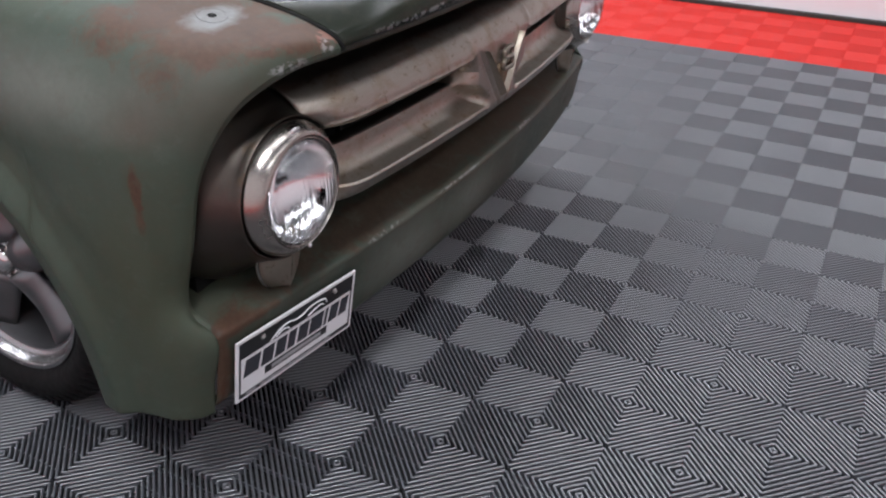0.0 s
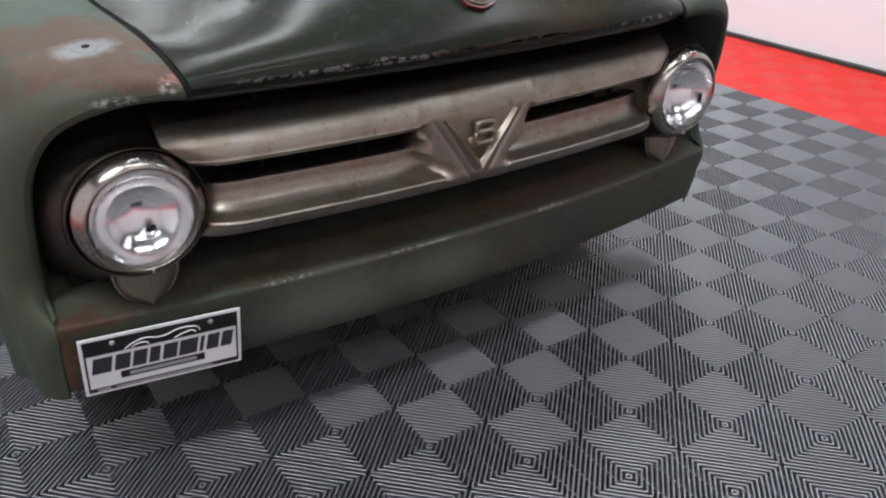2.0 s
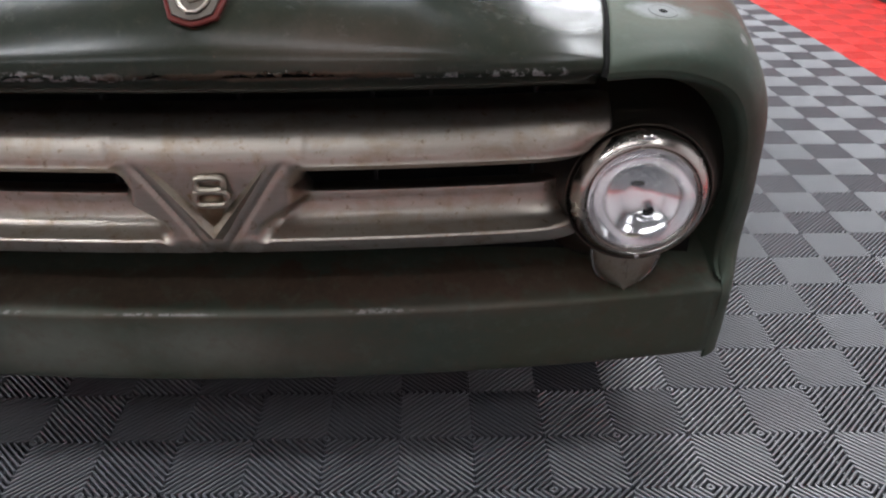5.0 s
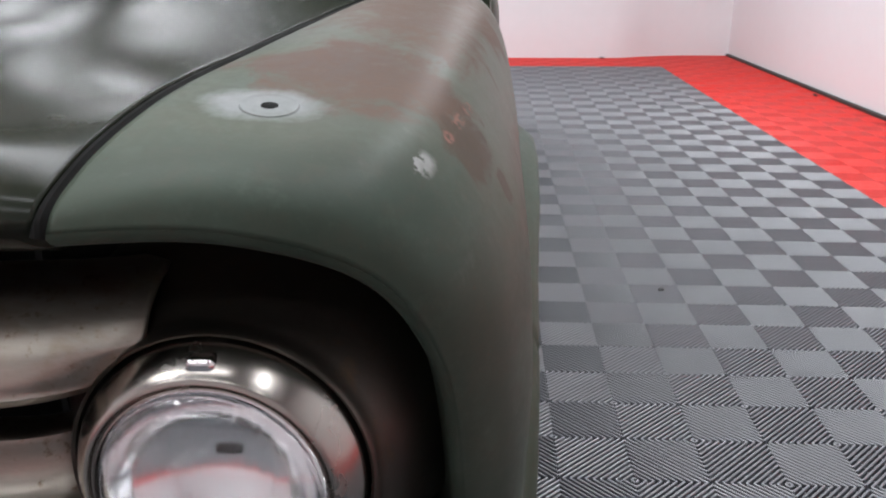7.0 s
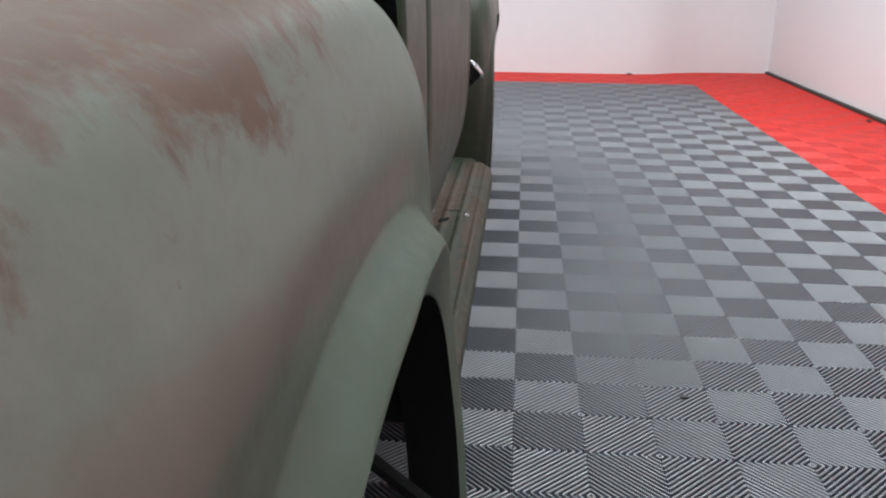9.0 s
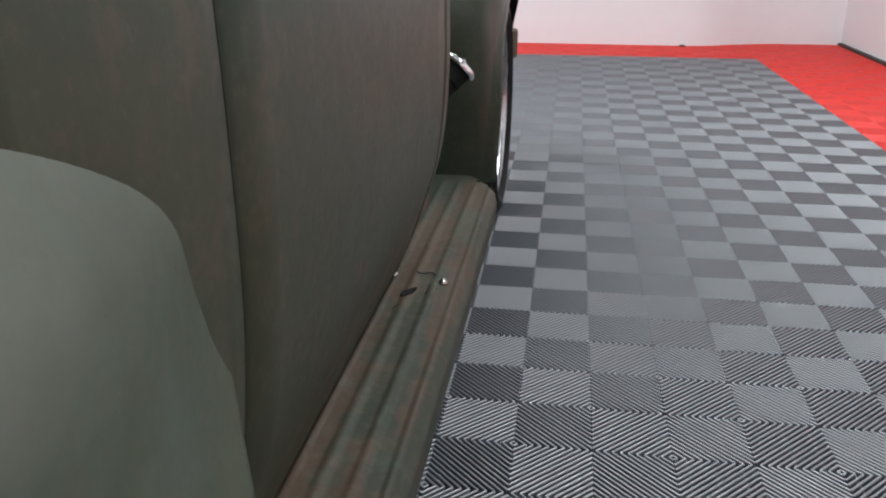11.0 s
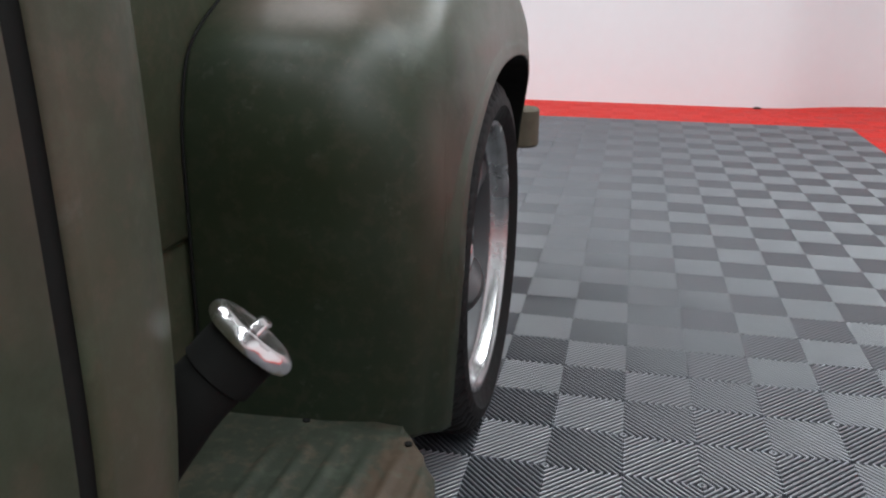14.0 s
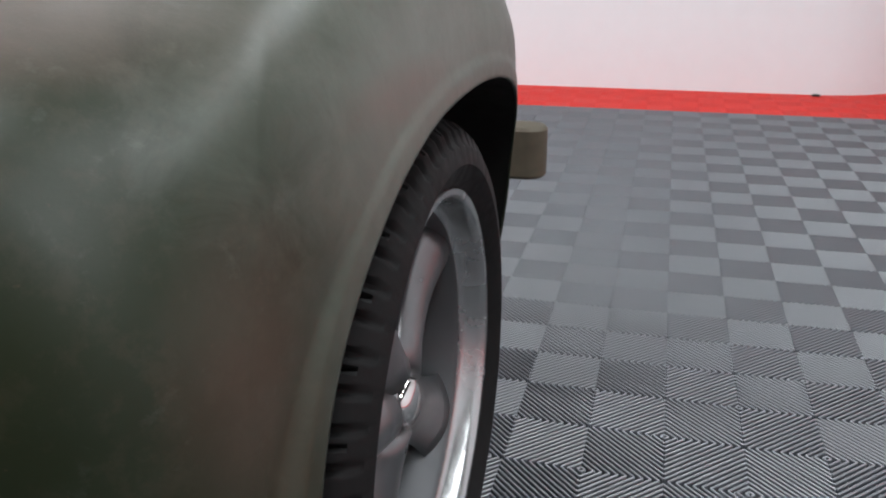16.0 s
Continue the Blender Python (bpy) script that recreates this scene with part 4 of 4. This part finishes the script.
# wheels
def wheel(x, y, side, R, r, width=0.235, turn=0.3, dish=0.0):
    base = empty("wheel")
    base.parent = truck
    base.location = (x - X0, y - 2.4, R)
    tagged(base, "five-spoke alloy wheel with black tyre")
    w = width
    prof = [(r, 0.0), (r + .010, .010), (r + .03, .021), (R - .034, .017), (R - .03, .013), (R - .014, .006), (R - .004, -.006), (R, -.020), (R, -.050), (R - .008, -.052), (R - .008, -.060), (R, -.062), (R, -w * .5 - .006), (R - .008, -w * .5 - .004), (R - .008, -w * .5 + .004), (R, -w * .5 + .006), (R, -w + .062), (R - .008, -w + .060), (R - .008, -w + .052), (R, -w + .05), (R - .003, -w + .02), (R - .02, -w), (r, -w)]
    bm = bmesh.new()
    n = 528
    net = []
    for i, (rad, along) in enumerate(prof):
        ring = []
        for k in range(n):
            cut = 0.0
            if 4 <= i <= 8 and k % 8 in (0, 1):
                cut = (0.004, 0.009, 0.011, 0.011, 0.011)[i - 4]
            if i in (11, 12) and k % 8 in (4, 5):
                cut = 0.007
            if i in (6, 7) and k % 16 == 4:
                cut = 0.012
            t = 2 * math.pi * (k + max(0, i - 6) * 1.2) / n
            ring.append((side * along, math.cos(t) * (rad - cut), math.sin(t) * (rad - cut)))
        net.append(ring)
    grid(bm, net, True)
    tyre = part("tyre", bm, rubber, base, "black low-profile tyre")
    bm = bmesh.new()
    rp = [(r + .004, -.004), (r - .002, .004), (r - .010, .003), (r - .0145, -.002), (r - .017, -.010), (r - .022, -.044 + dish), (r - .026, -.050 + dish), (r - .032, -.052 + dish)]
    revolve(bm, [(a, side * b) for a, b in rp], (0, 0, 0), "x", 72)
    rim = part("rim", bm, wheel_polish, base, "polished deep-dish rim")
    bm = bmesh.new()
    revolve(bm, [(a, side * b) for a, b in [(r - .032, -.052 + dish), (r - .038, -.060 + dish), (r - .040, -.12), (r - .046, -.16), (r - .03, -.20)]], (0, 0, 0), "x", 72)
    part("barrel", bm, barrel_grey, base, "grey wheel barrel with the shade inside the rim painted in")
    for k in range(5):
        a = 2 * math.pi * k / 5 + turn
        rows = []
        for t in np.linspace(0, 1, 8):
            rad = 0.040 + (r - 0.034 - 0.040) * t
            half = 0.025 + 0.034 * t**2.2 + 0.010 * (1 - t) ** 3
            dep = dish - 0.070 - 0.012 * math.sin(math.pi * t) - 0.004 * t
            row = []
            for q in np.linspace(-1, 1, 9):
                row.append((side * (dep - 0.022 * q * q), math.cos(a) * rad - math.sin(a) * half * q, math.sin(a) * rad + math.cos(a) * half * q))
            rows.append(row)
        bm = bmesh.new()
        grid(bm, rows)
        part("spoke", bm, wheel_grey, base, "satin grey wheel spoke", thick=0.02, offset=-1)
    bm = bmesh.new()
    revolve(bm, [(q, -side * (d - dish)) for q, d in ((.058, .098), (.056, .080), (.046, .074), (.033, .072), (.032, .060), (.029, .052), (.022, .047), (.012, .0448), (.0005, .044))], (0, 0, 0), "x", 40)
    part("hub_cap", bm, chrome_bright, base, "chrome centre cap")
    for k in range(5):
        a = 2 * math.pi * (k + 0.5) / 5 + turn
        bm = bmesh.new()
        revolve(bm, [(q, -side * (d - dish)) for q, d in ((.0095, .082), (.0095, .066), (.007, .061), (.0005, .060))], (0, math.cos(a) * .046, math.sin(a) * .046), "x", 12)
        part("lug_nut", bm, chrome_bright, base, "chrome lug nut")
    bm = bmesh.new()
    revolve(bm, [(.15, -side * .13), (.15, -side * .145), (.0005, -side * .145)], (0, 0, 0), "x", 40)
    part("brake_disc", bm, steel_dark, base, "dark brake disc")
    return base


for s in (1, -1):
    wheel(X0 + s * 0.815, AXLE_F, s, 0.335, 0.245, dish=0.028)
    wheel(X0 + s * 0.861, AXLE_R, s, 0.372, 0.286, 0.25, 0.62, 0.015)

# inner wheel wells and floor of the truck
bm = bmesh.new()
box(bm, X0 - .60, X0 + .60, 0.36, 1.40, 0.36, 0.80)
tpart("engine_bay", bm, black, None, "dark engine bay")
bm = bmesh.new()
box(bm, X0 - .49, X0 + .49, 2.75, 4.70, 0.40, 0.50)
tpart("bed_floor", bm, black, None, "dark bed floor")

for s in (1, -1):
    bm = bmesh.new()
    box(bm, X0 + s * .735 - .145, X0 + s * .735 + .145, 1.345, 1.355, .335, .80)
    tpart("splash_panel", bm, black, None, "black splash panel behind front wheel")
    bm = bmesh.new()
    box(bm, X0 + s * .72 - .13, X0 + s * .72 + .13, .40, 1.40, .795, .80)
    tpart("inner_fender", bm, black, None, "black inner fender over wheel")

# licence plate
pl = [Vector((-.619, .226, .381)), Vector((-.328, .186, .378)), Vector((-.330, .190, .243)), Vector((-.622, .246, .245))]
ux = (pl[1] - pl[0]).normalized()
uz = (pl[0] - pl[3]).normalized()
un = ux.cross(uz).normalized()
PW, PH = 0.294, 0.137


def plate_bm(a0, a1, b0, b1, depth, back=0.0, slant=0.0):
    bm = bmesh.new()
    c = []
    for d in (back, depth):
        for a, b in ((a0, b0), (a1, b0), (a1, b1), (a0, b1)):
            p = pl[3] + ux * (a + slant * (b - b0)) + uz * b + (un * d if un.y < 0 else -un * d)
            c.append(bm.verts.new(p))
    for f in ((0, 1, 2, 3), (4, 5, 6, 7), (0, 1, 5, 4), (1, 2, 6, 5), (2, 3, 7, 6), (3, 0, 4, 7)):
        bm.faces.new([c[i] for i in f])
    return bm


pl = [p + Vector((0, -0.013, 0)) for p in pl]
plate = tpart("dealer_plate", plate_bm(0, PW, 0, PH, 0.003, -0.001), plate_white, None, "white and black dealer plate on pan", bevel=0.001)
M = 0.0065
tpart("band", plate_bm(M, PW - M, PH * .70, PH - M, 0.0036, 0.0031), plate_black, plate, "black upper band")
tpart("band", plate_bm(M, PW - M, M, M + .009, 0.0036, 0.0031), plate_black, plate, "black lower band")
for a in (M, PW - M - .0035):
    tpart("rule", plate_bm(a, a + .0035, M + .009, PH * .70, 0.0036, 0.0031), plate_black, plate, "black side rule")
for k in range(9):
    a = (.016, .056, .088, .118, .143, .173, .212, .225, .253)[k]
    wide = (.034, .027, .025, .019, .026, .034, .007, .023, .021)[k]
    tpart("bar", plate_bm(a, a + wide, .051, .088, 0.0036, 0.0031, 0.16), plate_bar, plate, "dark plain bar in place of a letter")
tpart("ribbon", plate_bm(.066, .222, .0285, .0455, 0.0036, 0.0031), plate_black, plate, "black ribbon")
tpart("bar", plate_bm(.082, .206, .033, .041, 0.0041, 0.0037), plate_grey, plate, "pale plain bar on ribbon")
tpart("bar", plate_bm(.055, .235, M + .002, M + .006, 0.0041, 0.0037), plate_grey, plate, "pale plain bar on lower band")
tpart("bar", plate_bm(.022, .045, M + .002, M + .007, 0.0041, 0.0037), plate_grey, plate, "pale plain bar on lower band")


def on_plate(a, b, d=0.0045):
    return pl[3] + ux * a + uz * b + (un * d if un.y < 0 else -un * d)


for curve in (((.078, .098), (.095, .110), (.118, .116), (.135, .111), (.155, .112), (.172, .119), (.195, .120), (.212, .115), (.216, .106)),
              ((.090, .099), (.104, .106), (.118, .104), (.122, .099)), ((.168, .100), (.186, .107), (.202, .109), (.208, .104))):
    bm = bmesh.new()
    tube(bm, [on_plate(*q) for q in spline(curve, 24)], 0.0013, 6)
    tpart("swoosh", bm, plate_white, plate, "white curved line on band")
for a in (.058, .236):
    bm = bmesh.new()
    c = on_plate(a, .120, 0.004)
    revolve(bm, [(.0055, .002), (.0055, -.002), (.0035, -.004), (.0005, -.0045)], c, "y", 10)
    tpart("screw", bm, bolt_steel, plate, "steel plate screw")

# debris on the floor and at the wall foot
def crumb(name, at, size, label, seed):
    rr = random.Random(seed)
    bm = bmesh.new()
    bmesh.ops.create_icosphere(bm, subdivisions=2, radius=1.0)
    for v in bm.verts:
        v.co = Vector((v.co.x * size[0], v.co.y * size[1], max(-0.35, v.co.z) * size[2])) * rr.uniform(0.75, 1.2)
        v.co += Vector(at) + Vector((0, 0, size[2] * 0.35))
    tagged(link(name, bm, black_rubber), label, "debris")


crumb("debris_crumb", (1.618, 2.083, 0.0), (0.010, 0.008, 0.005), "small dark crumb of dirt on floor tile", 1)
crumb("debris_crumb", (2.25, 8.60, 0.0), (0.03, 0.012, 0.012), "dark scrap lying at the wall foot", 2)
crumb("debris_crumb", (3.56, 6.1, 0.0), (0.012, 0.04, 0.012), "dark scrap lying at the wall foot", 3)

# ---------------------------------------------------------------- floor tiles
RIB_N, RIB_D = 10, 0.016


def tile_mesh(name, mat, wide=0.25, deep=RIB_D, plate=False):
    """One square tile of two by two fields of slanting ribs, its corner at the origin."""
    bm = bmesh.new()
    step = Q / RIB_N
    hw = step * wide

    def bar(a, b, half, top, low):
        d = (Vector(b) - Vector(a)).normalized()
        o = Vector((-d.y, d.x, 0))
        a, b = Vector(a), Vector(b)
        if half < 0.0015:
            v = [bm.verts.new(p + q) for p in (a, b) for q in (-o * half + Vector((0, 0, low)), -o * half + Vector((0, 0, top)), o * half + Vector((0, 0, top)), o * half + Vector((0, 0, low)))]
            for f in ((0, 1, 5, 4), (1, 2, 6, 5), (2, 3, 7, 6)):
                bm.faces.new([v[i] for i in f])
            return
        sec = [(-1.0, low)] + [(-math.cos(math.pi * k / 8), top - half * 0.9 * (1 - math.sin(math.pi * k / 8))) for k in range(9)] + [(1.0, low)]
        v = [[bm.verts.new(p + o * half * k + Vector((0, 0, z))) for k, z in sec] for p in (a, b)]
        for i in range(len(sec) - 1):
            bm.faces.new((v[0][i], v[0][i + 1], v[1][i + 1], v[1][i]))
        bm.faces.new(v[0])
        bm.faces.new(v[1][::-1])

    for qi in (0, 1):
        for qj in (0, 1):
            falling = (qi + qj) % 2 == 0
            for k in range(2 * RIB_N):
                c = (k + 0.5) * step
                a0, a1 = max(0.0, c - Q), min(Q, c)
                if a1 - a0 < step * 0.4:
                    continue
                if falling:
                    a, b = (a0, c - a0), (a1, c - a1)
                else:
                    a, b = (a0, Q - (c - a0)), (a1, Q - (c - a1))
                bar((qi * Q + a[0], qj * Q + a[1], 0), (qi * Q + b[0], qj * Q + b[1], 0), hw * 0.7071, 0.0, -deep)
            for k in range(0 if plate else 3):
                t = (k + 0.5) * Q / 3
                bar((qi * Q + t, qj * Q + 0.001, 0), (qi * Q + t, qj * Q + Q - 0.001, 0), 0.0012, -0.006, -RIB_D)
    if plate:
        bm.faces.new([bm.verts.new(p) for p in ((0, 0, -deep), (2 * Q, 0, -deep), (2 * Q, 2 * Q, -deep), (0, 2 * Q, -deep))])
    me = bpy.data.meshes.new(name)
    bm.to_mesh(me)
    bm.free()
    me.materials.append(mat)
    return me


mesh_grey, mesh_red = tile_mesh("floor_tile", tile_grey), tile_mesh("red_floor_tile", tile_red, 0.40, 0.004, True)
floor = empty("floor")
tagged(floor, "ribbed grey plastic tile floor with red border", "floor", kind="structure")
rest = {"grey": [], "red": []}
count = {"grey": 0, "red": 0}
for i in range(-11, 12):
    for j in range(-13, 30):
        x, y = 2 * i * Q, 2 * j * Q
        red = i >= 9 or i < -8 or j >= 26 or j < -10
        key = "red" if red else "grey"
        close = (0.9 < x < 2.5 and -0.4 < y < 5.6) or (-1.3 < x < 0.95 and -1.3 < y < 0.65)
        if red:
            close = 2.6 < x < 3.5 and 1.2 < y < 5.0
        if close and count[key] < 300:
            count[key] += 1
            ob = new("floor_tile" if not red else "red_floor_tile", mesh_red if red else mesh_grey)
            ob.location = (x, y, 0)
            ob.parent = floor
        else:
            rest[key].append((x, y))
for key, me in (("grey", mesh_grey), ("red", mesh_red)):
    v = np.array([p.co[:] for p in me.vertices])
    polys = [tuple(p.vertices) for p in me.polygons]
    places = np.array([(x, y, 0.0) for x, y in rest[key]])
    allv = (places[:, None, :] + v[None]).reshape(-1, 3)
    n = len(v)
    allf = [tuple(a + k * n for a in p) for k in range(len(places)) for p in polys]
    big = bpy.data.meshes.new(key + "_floor_tiles")
    big.from_pydata(allv.tolist(), [], allf)
    big.materials.append(tile_grey if key == "grey" else tile_red)
    ob = new(key + "_floor_tiles", big)
    ob.parent = floor
    tagged(ob, ("grey" if key == "grey" else "red") + " ribbed plastic floor tiles", kind="stuff")
